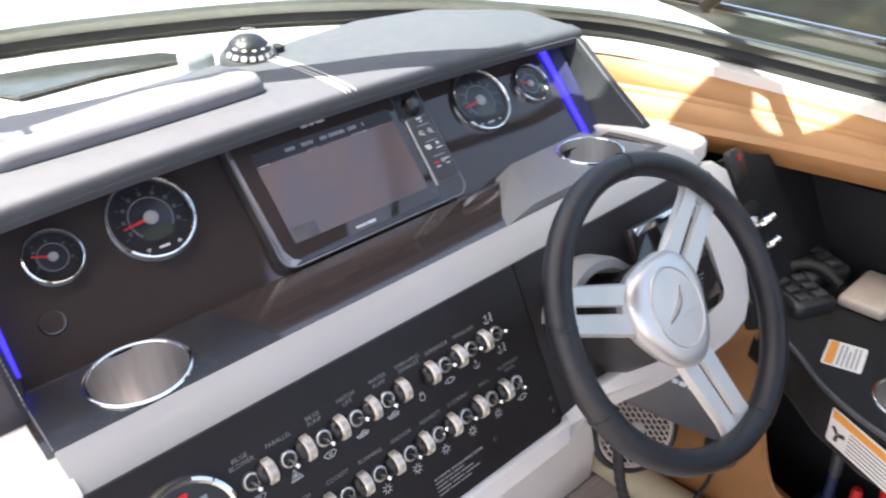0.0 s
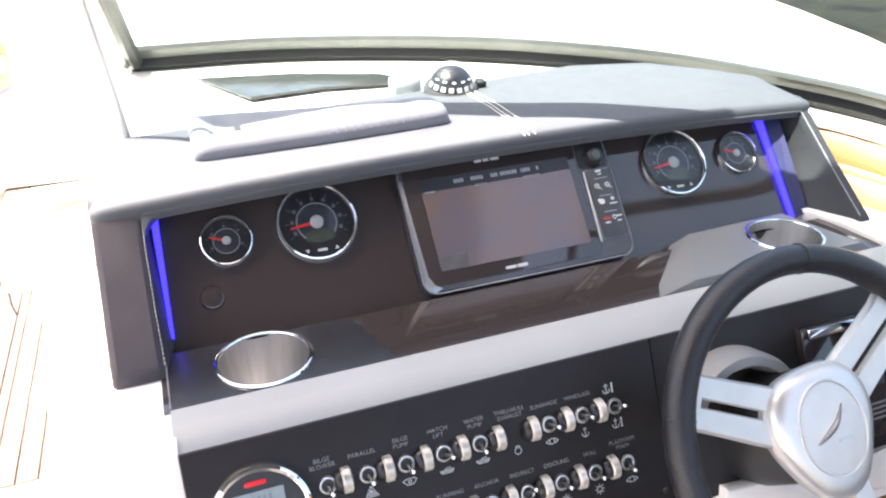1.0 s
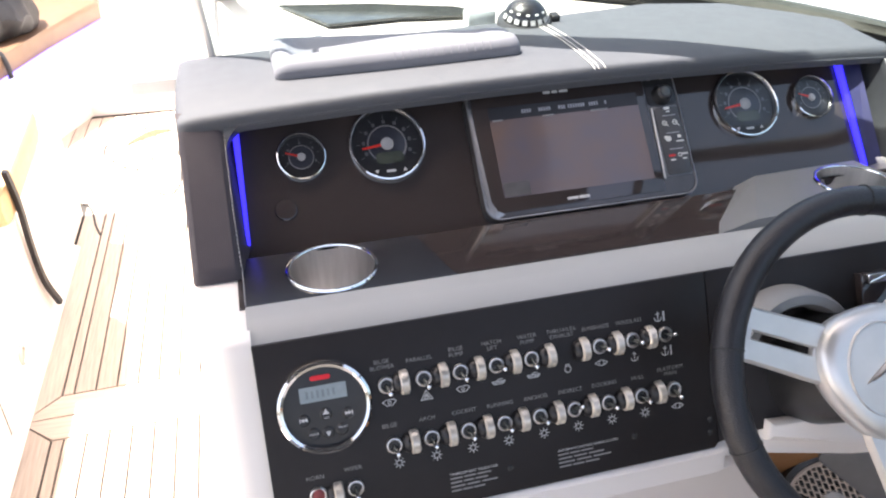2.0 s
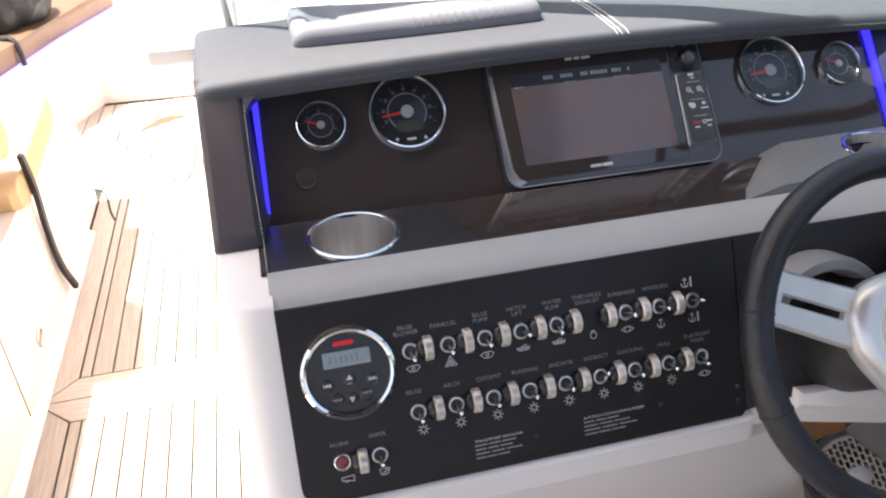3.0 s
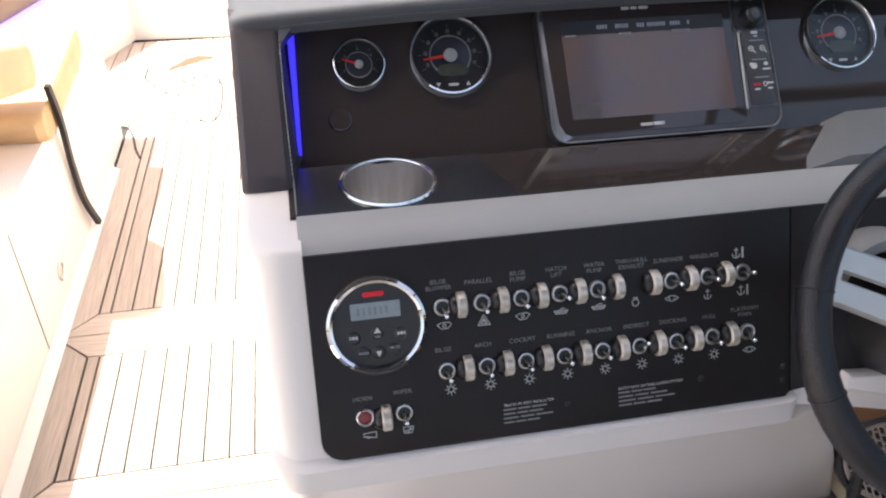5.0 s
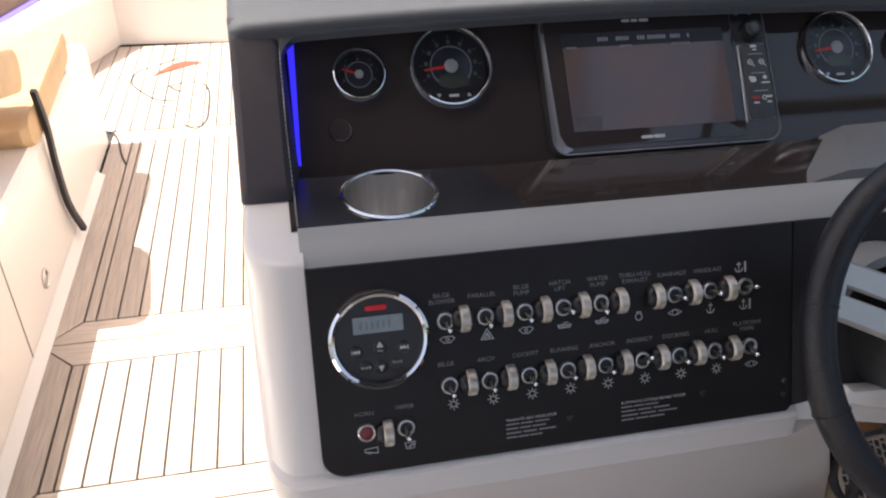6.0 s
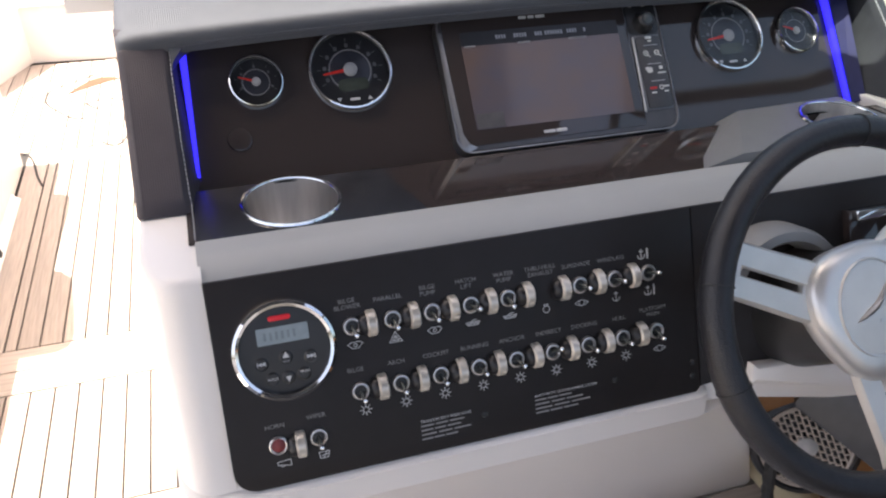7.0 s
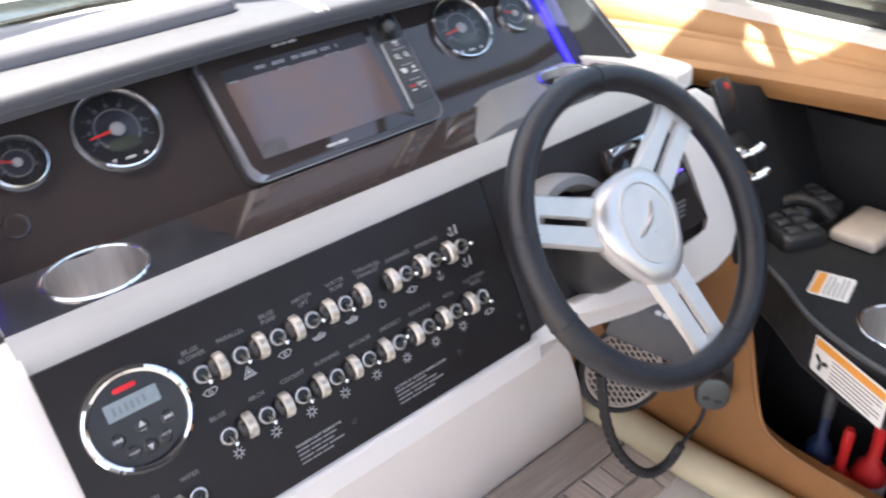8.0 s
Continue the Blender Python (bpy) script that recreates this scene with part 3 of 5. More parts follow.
def spoke(angle):
    """A flat spoke with a long slot, from the hub out to the rim and dished towards the column."""
    a = radians(angle)
    rows = []
    for r, h, w in ((0.045, -0.010, 0.031), (0.075, -0.009, 0.0305), (0.11, -0.006, 0.029), (0.145, -0.003, 0.028), (0.164, -0.002, 0.030)):
        rows.append([(r, -w, h - 0.005), (r, -w + 0.003, h), (r, -0.0055, h), (r, -0.004, h - 0.003), (r, -0.004, h - 0.007), (r, -w, h - 0.009)])
    lower = loft(rows)
    upper = loft([[(x, -y, z) for x, y, z in row] for row in rows])
    bridge1 = box(0.045, 0.072, -0.006, 0.006, -0.018, -0.0105, 0.001)
    bridge2 = loft([[(0.150, -0.006, -0.008), (0.150, 0.006, -0.008), (0.150, 0.006, -0.001), (0.150, -0.006, -0.001)], [(0.165, -0.006, -0.010), (0.165, 0.006, -0.010), (0.165, 0.006, -0.003), (0.165, -0.006, -0.003)]])
    return moved(join(lower, upper, bridge1, bridge2), Matrix.Rotation(a, 4, 'Z'))


for a in (157, 37, -83):
    part("spoke", spoke(a), M_SATIN, wheel, "satin aluminium spoke with a dark slot", m=WF)
WH = WF @ T(0, 0, -0.047) @ Matrix.Diagonal((1.17, 1.17, 1.05, 1))
# hub: a rounded shield shape
hub_ring = []
for s, h in ((0.90, 0.014), (0.99, 0.022), (1.02, 0.030), (1.01, 0.036), (0.97, 0.0415), (0.91, 0.0452), (0.83, 0.0472), (0.76, 0.0480)):
    ring = []
    for i in range(48):
        a = 2 * math.pi * i / 48
        r = 0.0545 + 0.0045 * math.cos(3 * (a - radians(157)))
        ring.append((s * r * math.cos(a) * 0.98, s * r * math.sin(a) * 1.08, h))
    hub_ring.append(ring)
part("hub", loft(hub_ring), M_HUB, wheel, "brushed aluminium hub", m=WH)
part("badge_ring", moved(lathe([(0.0366, 0.0475), (0.0372, 0.0500), (0.0382, 0.0503), (0.0392, 0.0475)], 48), Matrix.Diagonal((0.92, 1.08, 1, 1))), M_HUB, wheel, "thin bright ring", m=WH)
part("badge", moved(lathe([(0, 0.0495), (0.030, 0.0492), (0.0365, 0.0485)], 40), Matrix.Diagonal((0.92, 1.08, 1, 1))), M_SATIN, wheel, "grey domed badge", m=WH)
swoosh = spline([(-0.020, -0.010, 0.0500), (-0.008, -0.004, 0.0504), (0.004, 0.004, 0.0504), (0.014, 0.018, 0.0500)], 6)
badge_marks = join(tube(swoosh, [0.0006 + 0.0022 * math.sin(math.pi * k / (len(swoosh) - 1)) for k in range(len(swoosh))], 6), prism(rounded(0.016, 0.0028, 0.001, 3, 0.010, -0.012), 0.0495, 0.0502))
part("badge_emblem", badge_marks, M_STEEL, wheel, "worn silver emblem strokes", m=WH)
part("column_shroud", lathe([(0.044, -0.010), (0.050, -0.020), (0.060, -0.05), (0.064, -0.075), (0.070, -0.115), (0.0, -0.115)], 36), M_BLACKPL, wheel, "black plastic column boot", m=WF)
for q in (196, 164, 40, 84, -30, -74):
    a = radians(q)
    part("rim_seam", tube([((RR + (RT + 0.0006) * math.cos(b)) * math.cos(a), (RR + (RT + 0.0006) * math.cos(b)) * math.sin(a), RT * 1.14 * math.sin(b)) for b in [2 * math.pi * j / 16 for j in range(16)]], 0.0007, 5, True), M_RUBBER, wheel, m=WF)

# grey collar round the steering column, standing on the panel
column_collar = thing("column_collar", "pale grey half-round collar above the steering column", "steering column", tuple(SW @ Vector((0.64, -0.068, 0.004))))
col = []
for r, h in ((0.098, 0.004), (0.094, 0.030), (0.088, 0.040), (0.076, 0.040), (0.071, 0.032), (0.071, 0.004)):
    col.append([(0.594 + 0.82 * r * math.cos(a), -0.046 + r * 0.80 * math.sin(a), h) for a in [radians(38 + 122 * k / 30) for k in range(31)]])
part("ring", loft([[col[j][k] for j in range(6)] for k in range(31)]), mat("mid_grey_plastic", (0.24, 0.235, 0.23), 0.4, var=0.08, scale=30), column_collar, m=SW)

# ---- black switch panel ----
switch_panel = thing("switch_panel", "matt charcoal switch panel with white printed symbols", "switch panel", tuple(SW @ Vector((0.26, -0.04, 0.003))))
adopt(switch_panel, helm_console)
pl = [(0.020, 0.0605), (0.020, -0.118)] + [(0.040 - 0.020 * math.cos(a), -0.118 - 0.020 * math.sin(a)) for a in [radians(15 * k) for k in range(1, 7)]] + [(0.500, -0.139), (0.505, -0.134), (0.505, 0.0605)]
part("face_plate", prism(pl, -0.006, 0.003, 0.0012), M_PANEL, switch_panel, m=SW)
wp = [(0.506, 0.0605), (0.506, -0.134), (0.56, -0.128), (0.77, -0.146), (0.845, -0.146), (0.866, -0.12), (0.860, -0.03), (0.832, 0.0605)]
part("wheel_plate", prism(wp, -0.006, 0.0026, 0.0012), M_PANEL, switch_panel, m=SW)
for p in ((0.262, -0.112), (0.405, -0.106), (0.496, -0.120), (0.497, -0.105)):
    part("screw", moved(lathe([(0, 0.0046), (0.0028, 0.0042), (0.0034, 0.003)], 10), T(*p)), M_BLACKPL, switch_panel, m=SW)

# toggles, guards and their printed signs
INK = 0.0033


def strokes(lines, w=0.0008):
    """Printed line work: each line a run of flat bars."""
    bm = bmesh.new()
    for ln in lines:
        for (x0, y0), (x1, y1) in zip(ln, ln[1:]):
            d = Vector((x1 - x0, y1 - y0))
            if d.length < 1e-7:
                continue
            d.normalize()
            nx, ny, e = -d.y * w / 2, d.x * w / 2, d * w * 0.4
            vs = [bm.verts.new((x, y, INK)) for x, y in ((x0 - e.x + nx, y0 - e.y + ny), (x1 + e.x + nx, y1 + e.y + ny), (x1 + e.x - nx, y1 + e.y - ny), (x0 - e.x - nx, y0 - e.y - ny))]
            bm.faces.new(vs)
    return bm


def circle(r, n=14, cx=0.0, cy=0.0):
    return [(cx + r * math.cos(2 * math.pi * i / n), cy + r * math.sin(2 * math.pi * i / n)) for i in range(n + 1)]


def sign(kind):
    if kind == "lamp":
        out = [circle(0.0027)]
        out += [[(0.0034 * math.cos(a), 0.0034 * math.sin(a)), (0.0056 * math.cos(a), 0.0056 * math.sin(a))] for a in [radians(45 * k) for k in range(8)]]
        return out
    if kind == "hazard":
        return [[(-0.006, -0.004), (0.006, -0.004), (0, 0.006), (-0.006, -0.004)], [(-0.003, -0.0025), (0.003, -0.0025), (0, 0.0025), (-0.003, -0.0025)], circle(0.0008, 6)]
    if kind == "anchor":
        return [[(0, 0.005), (0, -0.005)], [(-0.002, 0.003), (0.002, 0.003)], [(-0.004, -0.001), (-0.003, -0.004), (0, -0.005), (0.003, -0.004), (0.004, -0.001)]]
    if kind == "anchors":
        return [[(x - 0.002, y) for x, y in ln] for ln in sign("anchor")] + [[(0.0045, 0.005), (0.0045, -0.005)], [(0.0055, 0.005), (0.0055, -0.005)]]
    if kind == "valve":
        return [circle(0.003, 10), [(-0.007, 0), (-0.003, 0.0025)], [(-0.007, 0), (-0.003, -0.0025)], [(0.007, 0), (0.003, 0.0025)], [(0.007, 0), (0.003, -0.0025)]]
    if kind == "bulb":
        return [circle(0.0035, 10), [(-0.002, 0.0035), (-0.002, 0.005), (0.002, 0.005), (0.002, 0.0035)]]
    if kind == "boat":
        return [[(-0.007, 0.001), (0.007, 0.001), (0.005, -0.002), (-0.005, -0.002), (-0.007, 0.001)], [(-0.006, -0.0005), (0.006, -0.0005)], [(-0.002, 0.001), (0, 0.003), (0.004, 0.003)]]
    if kind == "horn":
        return [[(-0.006, -0.001), (-0.006, 0.002), (0.006, 0.003), (0.006, -0.003), (-0.003, -0.001), (-0.006, -0.001)], [(-0.004, -0.001), (-0.002, -0.003), (0.001, -0.002)]]
    if kind == "wiper":
        return [[(-0.005, 0.003), (0.005, 0.003), (0.003, -0.003), (-0.004, -0.003), (-0.005, 0.003)], [(-0.001, -0.003), (0.003, 0.004)], [(-0.003, -0.001), (0.004, 0.001)]]
    return [[(-0.007, 0.001), (-0.003, 0.003), (0.005, 0.003), (0.007, 0.001), (0.003, -0.003), (-0.003, -0.003), (-0.007, 0.001)], circle(0.0016, 8)]


ring_bm = lathe([(0.0056, 0.003), (0.0056, 0.0056), (0.0066, 0.0066), (0.0078, 0.0064), (0.0086, 0.0050), (0.0086, 0.003)], 20)
proto = thing("toggle_switch", "chrome bat-lever toggle switch in a ring nut", "toggle switch", tuple(SW @ Vector((0.144, 0, 0.003))), "toggle switches on the panel")
part("ring_nut", ring_bm, M_STEEL, proto, m=SW @ T(0.144, 0))
part("socket", lathe([(0, 0.0034), (0.0052, 0.0034)], 14), M_BLACKPL, proto, m=SW @ T(0.144, 0))
part("lever", tube([(0.144, 0, 0.003), (0.1448, -0.0028, 0.008), (0.1458, -0.0062, 0.0125)], [0.0015, 0.0018, 0.0022], 10), M_FRAME, proto, m=SW)
part("lever_tip", moved(lathe([(0, 0.0032), (0.0018, 0.0027), (0.003, 0.0008), (0.003, -0.001), (0.0018, -0.0027), (0, -0.0032)], 12), SW @ T(0.1460, -0.0068, 0.0135)), M_CHROME, proto, "bright rounded lever tip")

grd_prof = []
for k in range(13):
    a = math.pi * k / 12
    grd_prof.append((0.0128 * math.cos(a), 0.003 + 0.0140 * math.sin(a)))
rows = []
for x, s in ((-0.0048, 0.86), (-0.0034, 1.0), (0.0034, 1.0), (0.0048, 0.86)):
    rows.append([(x, y * s, 0.003 + (z - 0.003) * s) for y, z in grd_prof])
guard_mesh_bm = loft(rows)
guard = thing("switch_guard", "champagne metal half-round guard between toggles", "switch guard", tuple(SW @ Vector((0.162, 0, 0.003))), "switch guards on the panel")
rows = []
for x, q in ((-0.0120, 0.40), (-0.0112, 0.60), (-0.0092, 0.76), (-0.0066, 0.84), (-0.0040, 0.86)):
    rows.append([(x, y * q, 0.003 + (z - 0.003) * q * 0.92) for y, z in grd_prof])
part("rocker", loft(rows), M_FACE, guard, "black rounded rocker", m=SW @ T(0.162, 0))
part("fin", guard_mesh_bm, M_CREAMPL, guard, m=SW @ T(0.162, 0))

ROW1 = [("BILGE\nBLOWER", "pump"), ("PARALLEL", "hazard"), ("BILGE\nPUMP", "pump"), ("HATCH\nLIFT", "boat"), ("WATER\nPUMP", "boat"), ("THRU-HULL\nEXHAUST", "bulb"), ("SUNSHADE", "valve"), ("WINDLASS", "anchor"), ("", "anchors")]
ROW2 = [("BILGE", "lamp"), ("ARCH", "lamp"), ("COCKPIT", "lamp"), ("RUNNING", "lamp"), ("ANCHOR", "lamp"), ("INDIRECT", "lamp"), ("DOCKING", "lamp"), ("HULL", "lamp"), ("PLATFORM\nMAIN", "valve")]


def shift(ob, du, dv, spin=0.0):
    """The pose that moves a thing on the switch panel by du, dv and turns it about its own axis."""
    base = SW @ T(0.144, 0, 0.003) if ob is proto else SW @ T(0.162, 0, 0.003)
    rot = SW.to_3x3().to_4x4()
    turn = rot @ Matrix.Rotation(radians(spin), 4, 'Z') @ rot.inverted()
    place = base.translation + SW.to_3x3() @ Vector((du, dv, 0))
    return Matrix.Translation(place) @ turn


spins1 = [4, 12, 20, 55, 8, 0, 60, 65, 85]
spins2 = [6, 10, 18, 30, 34, 118, 40, 35, 12]
for r, (row, v, spins) in enumerate(((ROW1, 0.0, spins1), (ROW2, -0.0625, spins2))):
    for k, (words, kind) in enumerate(row):
        u = 0.144 + (0.0384 if r == 0 else 0.0390) * k
        if not (r == 0 and k == 5) and not (r == 0 and k == 0):
            copy_thing(proto, shift(proto, u - 0.144, v, spins[k] - 8))
        if k > 0 and not (r == 0 and k == 1):
            copy_thing(guard, shift(guard, u - 0.018 - 0.162, v))
        if words:
            up = 0.0240 if "\n" in words else 0.0205
            for q, w in enumerate(words.split("\n")):
                lettering(w, 0.0062, SW @ T(u - 0.002, v + up - 0.0058 * q, INK), switch_panel, M_DIMINK)
        if kind == "anchors":
            part("printed_sign", strokes(sign("anchors"), 0.0011), M_INK, switch_panel, m=SW @ T(u - 0.004, v + 0.020))
        part("printed_sign", strokes(sign(kind)), M_INK, switch_panel, m=SW @ T(u + 0.001 + 0.002 * (r == 1), v - (0.0185 if r == 0 else 0.0195)))
copy_thing(proto, shift(proto, 0.100 - 0.144, -0.098, -10))
copy_thing(guard, shift(guard, 0.083 - 0.162, -0.101))
lettering("HORN", 0.0062, SW @ T(0.062, -0.080, INK), switch_panel, M_DIMINK)
lettering("WIPER", 0.0062, SW @ T(0.100, -0.078, INK), switch_panel, M_DIMINK)
part("printed_sign", strokes(sign("horn")), M_INK, switch_panel, m=SW @ T(0.066, -0.1165))
part("printed_sign", strokes(sign("wiper")), M_INK, switch_panel, m=SW @ T(0.103, -0.1165))
for (u, v, words, lens) in ((0.197, -0.106, "TRANSOM SEAT INDICATOR", (0.044, 0.040, 0.050, 0.036)), (0.316, -0.105, "AUTOMATIC EXTINGUISHING SYSTEM", (0.040, 0.052, 0.060, 0.046))):
    lettering(words, 0.0040, SW @ T(u, v, INK), switch_panel, M_INK, align='LEFT')
    for q, ln in enumerate(lens):
        gaps = [0, 0.3, 0.34, 0.62, 0.66, 1.0]
        part("printed_bar", join(*[prism([(u + ln * a, v - 0.0044 * (q + 1) - 0.0008), (u + ln * b, v - 0.0044 * (q + 1) - 0.0008), (u + ln * b, v - 0.0044 * (q + 1) + 0.0008), (u + ln * a, v - 0.0044 * (q + 1) + 0.0008)], INK - 0.0002, INK) for a, b in zip(gaps[::2], gaps[1::2])]), M_DIMINK, switch_panel, m=SW, smooth=False)

horn = thing("horn_button", "red push button in a steel ring", "push button", tuple(SW @ Vector((0.063, -0.098, 0.003))))
part("ring_nut", lathe([(0.0066, 0.003), (0.0066, 0.0055), (0.0074, 0.006), (0.0086, 0.0052), (0.0088, 0.003)], 24), M_STEEL, horn, m=SW @ T(0.063, -0.098))
part("button", lathe([(0, 0.0058), (0.005, 0.0056), (0.0066, 0.0048), (0.0066, 0.003)], 24), mat("dull_red", (0.20, 0.03, 0.03), 0.45, scale=80), horn, "dull red button", m=SW @ T(0.063, -0.098))

# ---- round stereo head unit ----
SM = SW @ T(0.0812, -0.0095, 0.003)
stereo = thing("stereo", "round black marine stereo with a chrome bezel", "stereo", tuple(SM.translation))
part("bezel", lathe([(0.0395, 0.0), (0.0395, 0.0055), (0.0408, 0.008), (0.0435, 0.0088), (0.0462, 0.0075), (0.0476, 0.004), (0.0480, 0.0)], 64), M_CHROME, stereo, "polished chrome bezel", m=SM)
part("fascia", lathe([(0, 0.0036), (0.032, 0.0034), (0.0396, 0.0028)], 48), M_BLACKPL, stereo, m=SM)
part("display", prism(rounded(0.046, 0.0155, 0.001, 3, 0.0, 0.0145), 0.0034, 0.0043), M_LCD, stereo, "grey liquid crystal display", m=SM)
part("power_light", prism(rounded(0.020, 0.0044, 0.0022, 6, -0.001, 0.0300), 0.0034, 0.0048, 0.0006), glow("red_lamp", (0.65, 0.015, 0.03), 0.09), stereo, "lit red oval", m=SM)
part("display_digit", join(*[prism([(-0.017 + 0.0052 * k, 0.0105), (-0.0145 + 0.0052 * k, 0.0105), (-0.0145 + 0.0052 * k, 0.018), (-0.017 + 0.0052 * k, 0.018)], 0.0042, 0.0044) for k in range(6)]), mat("lcd_segment", (0.16, 0.20, 0.22), 0.4, scale=90), stereo, m=SM, smooth=False)


def button(x, y, r=0.0065):
    part("button", moved(lathe([(0, 0.0052), (r * 0.7, 0.005), (r, 0.0034)], 20), T(x, y)), M_BLACKPL, stereo, m=SM)


for x, y in ((-0.022, -0.010), (0.022, -0.010), (0, -0.007), (-0.014, -0.025), (0.014, -0.025), (0, -0.026)):
    button(x, y)
tri = [(-0.0032, -0.002), (0.0032, -0.002), (0, 0.0035)]
part("arrow_mark", prism([(x, y - 0.005) for x, y in tri], 0.0051, 0.0054), M_INK, stereo, m=SM, smooth=False)
part("arrow_mark", prism([(x * 0.8, -y - 0.0265) for x, y in tri], 0.0051, 0.0054), M_INK, stereo, m=SM, smooth=False)
for sx in (-1, 1):
    part("skip_mark", join(prism([(sx * 0.0185, -0.0115), (sx * 0.0222, -0.0095), (sx * 0.0185, -0.0075)], 0.0051, 0.0054), prism([(sx * 0.0218, -0.0115), (sx * 0.0252, -0.0095), (sx * 0.0218, -0.0075)], 0.0051, 0.0054), prism([(sx * 0.0252, -0.0115), (sx * 0.026, -0.0115), (sx * 0.026, -0.0075), (sx * 0.0252, -0.0075)], 0.0051, 0.0054)), M_INK, stereo, m=SM, smooth=False)
lettering("VOL", 0.0030, SM @ T(0, -0.0105, 0.0055), stereo, M_INK)
lettering("MUTE", 0.0034, SM @ T(0.015, -0.0225, 0.0055), stereo, M_INK)
lettering("MODE", 0.0034, SM @ T(-0.014, -0.0250, 0.0055), stereo, M_INK)


# ---- dials ----
def dial(u, v, r, big):
    D = GP @ T(u, v, 0.0)
    g = thing("tachometer" if big else "engine_gauge", "large black tachometer dial with a chrome bezel and red needle" if big else "small black engine gauge with a chrome bezel and red needle",
              "gauge", tuple(D.translation), "large dials" if big else "small dials")
    part("bezel", lathe([(r * 0.895, 0.004), (r * 0.905, 0.0080), (r * 0.935, 0.0098), (r * 0.970, 0.0092), (r, 0.006), (r * 1.01, 0.0)], 64), M_CHROME, g, "polished chrome bezel", m=D)
    part("dial_face", lathe([(0, 0.0022), (r * 0.90, 0.0022), (r * 0.90, 0.005)], 48), M_FACE, g, m=D)
    part("inner_dial", lathe([(0, 0.0029), (r * 0.50, 0.0029), (r * 0.53, 0.0022)], 40), M_FACE2, g, "slate inner disc", m=D)
    part("scale_ring", lathe([(r * 0.475, 0.0024), (r * 0.475, 0.0033), (r * 0.50, 0.0033), (r * 0.50, 0.0024)], 48), M_DIMINK, g, m=D)
    marks = []
    for k in range(9 if big else 7):
        a = radians(205 - (230 / (8 if big else 6)) * k)
        marks.append(moved(prism([(r * 0.68, -r * 0.009), (r * 0.78, -r * 0.009), (r * 0.78, r * 0.009), (r * 0.68, r * 0.009)], 0.0024, 0.0028), Matrix.Rotation(a, 4, 'Z')))
    numerals = []
    for k in range(9 if big else 5):
        a = radians(200 - (220 / (8 if big else 4)) * k)
        numerals.append(prism(rounded(r * 0.085, r * 0.10, r * 0.02, 2, r * 0.60 * math.cos(a), r * 0.60 * math.sin(a)), 0.0032, 0.0034))
    part("scale_numeral", join(*numerals), M_FAINT, g, m=D, smooth=False)
    part("scale_marks", join(*marks), M_FAINT, g, m=D, smooth=False)
    na = radians(187 if big else 160)
    part("needle", moved(prism([(r * 0.05, -r * 0.042), (r * 0.66, -r * 0.020), (r * 0.66, r * 0.020), (r * 0.05, r * 0.042)], 0.0045, 0.0055), Matrix.Rotation(na, 4, 'Z')), M_NEEDLE, g, "red needle", m=D, smooth=False)
    part("needle_cap", lathe([(0, 0.0075), (r * 0.12, 0.0072), (r * 0.165, 0.0055), (r * 0.165, 0.004)], 24), M_CAP, g, "pale grey round cap", m=D)
    if big:
        part("lcd_window", prism(rounded(r * 0.72, r * 0.30, r * 0.12, 5, r * 0.02, -r * 0.36), 0.0028, 0.0034), M_DIALLCD, g, "grey-green display window", m=D)
        for k, (x, pts) in enumerate(((-0.36, [(-1, 0.8), (1, 0.8), (0, -0.9)]), (0.36, [(-1, -0.8), (1, -0.8), (0, 0.9)]))):
            part("arrow_mark", prism([(r * (x + 0.055 * a), r * (-0.70 + 0.055 * b)) for a, b in pts], 0.0024, 0.0030), M_INK, g, m=D, smooth=False)
        part("printed_bar", prism(rounded(r * 0.24, r * 0.06, r * 0.02, 3, 0, -r * 0.71), 0.0024, 0.0030), M_INK, g, m=D, smooth=False)
    lens = part("lens", lathe([(0, 0.0085), (r * 0.6, 0.0084), (r * 0.905, 0.0076)], 40), M_LENS, g, "clear domed lens", m=D)
    return g


dial(0.103, 0.0, 0.0300, False)
dial(0.209, 0.004, 0.0485, True)
dial(0.709, 0.002, 0.0490, True)
dial(0.814, 0.0, 0.0315, False)

socket_cap = solid("socket_cap", lathe([(0, 0.003), (0.010, 0.003), (0.0125, 0.0022), (0.0135, 0.0)], 28), M_GLOSS, "round glossy black socket cap in the dial panel", "socket cap", m=GP @ T(0.076, -0.062))

# ---- chart plotter ----
PM = GP @ T(0.458, -0.029, 0.0)
plotter = thing("chart_plotter", "dark grey chart plotter with a dim screen and key pad", "chart plotter", tuple(PM.translation))
W, Hh = 0.290, 0.172
hous = []
for s, h in ((0.0, 0.0), (0.0, 0.012), (0.001, 0.016), (0.004, 0.0185), (0.007, 0.0182)):
    hous.append([(x, y, h) for x, y in rounded(W - 2 * s, Hh - 2 * s, 0.020 - s, 8)])
part("housing", loft(hous), mat("graphite_metallic_plastic", (0.095, 0.095, 0.10), 0.30, 0.6, var=0.1, scale=60), plotter, m=PM)
outl = rounded(W - 0.003, Hh - 0.003, 0.0185, 8)
half = [(x, y, 0.0178) for x, y in outl]
part("edge_trim", tube(half, 0.0014, 8, True), mat("grey_edge", (0.30, 0.30, 0.31), 0.3, 0.8, scale=60), plotter, "grey metallic edge line", m=PM)
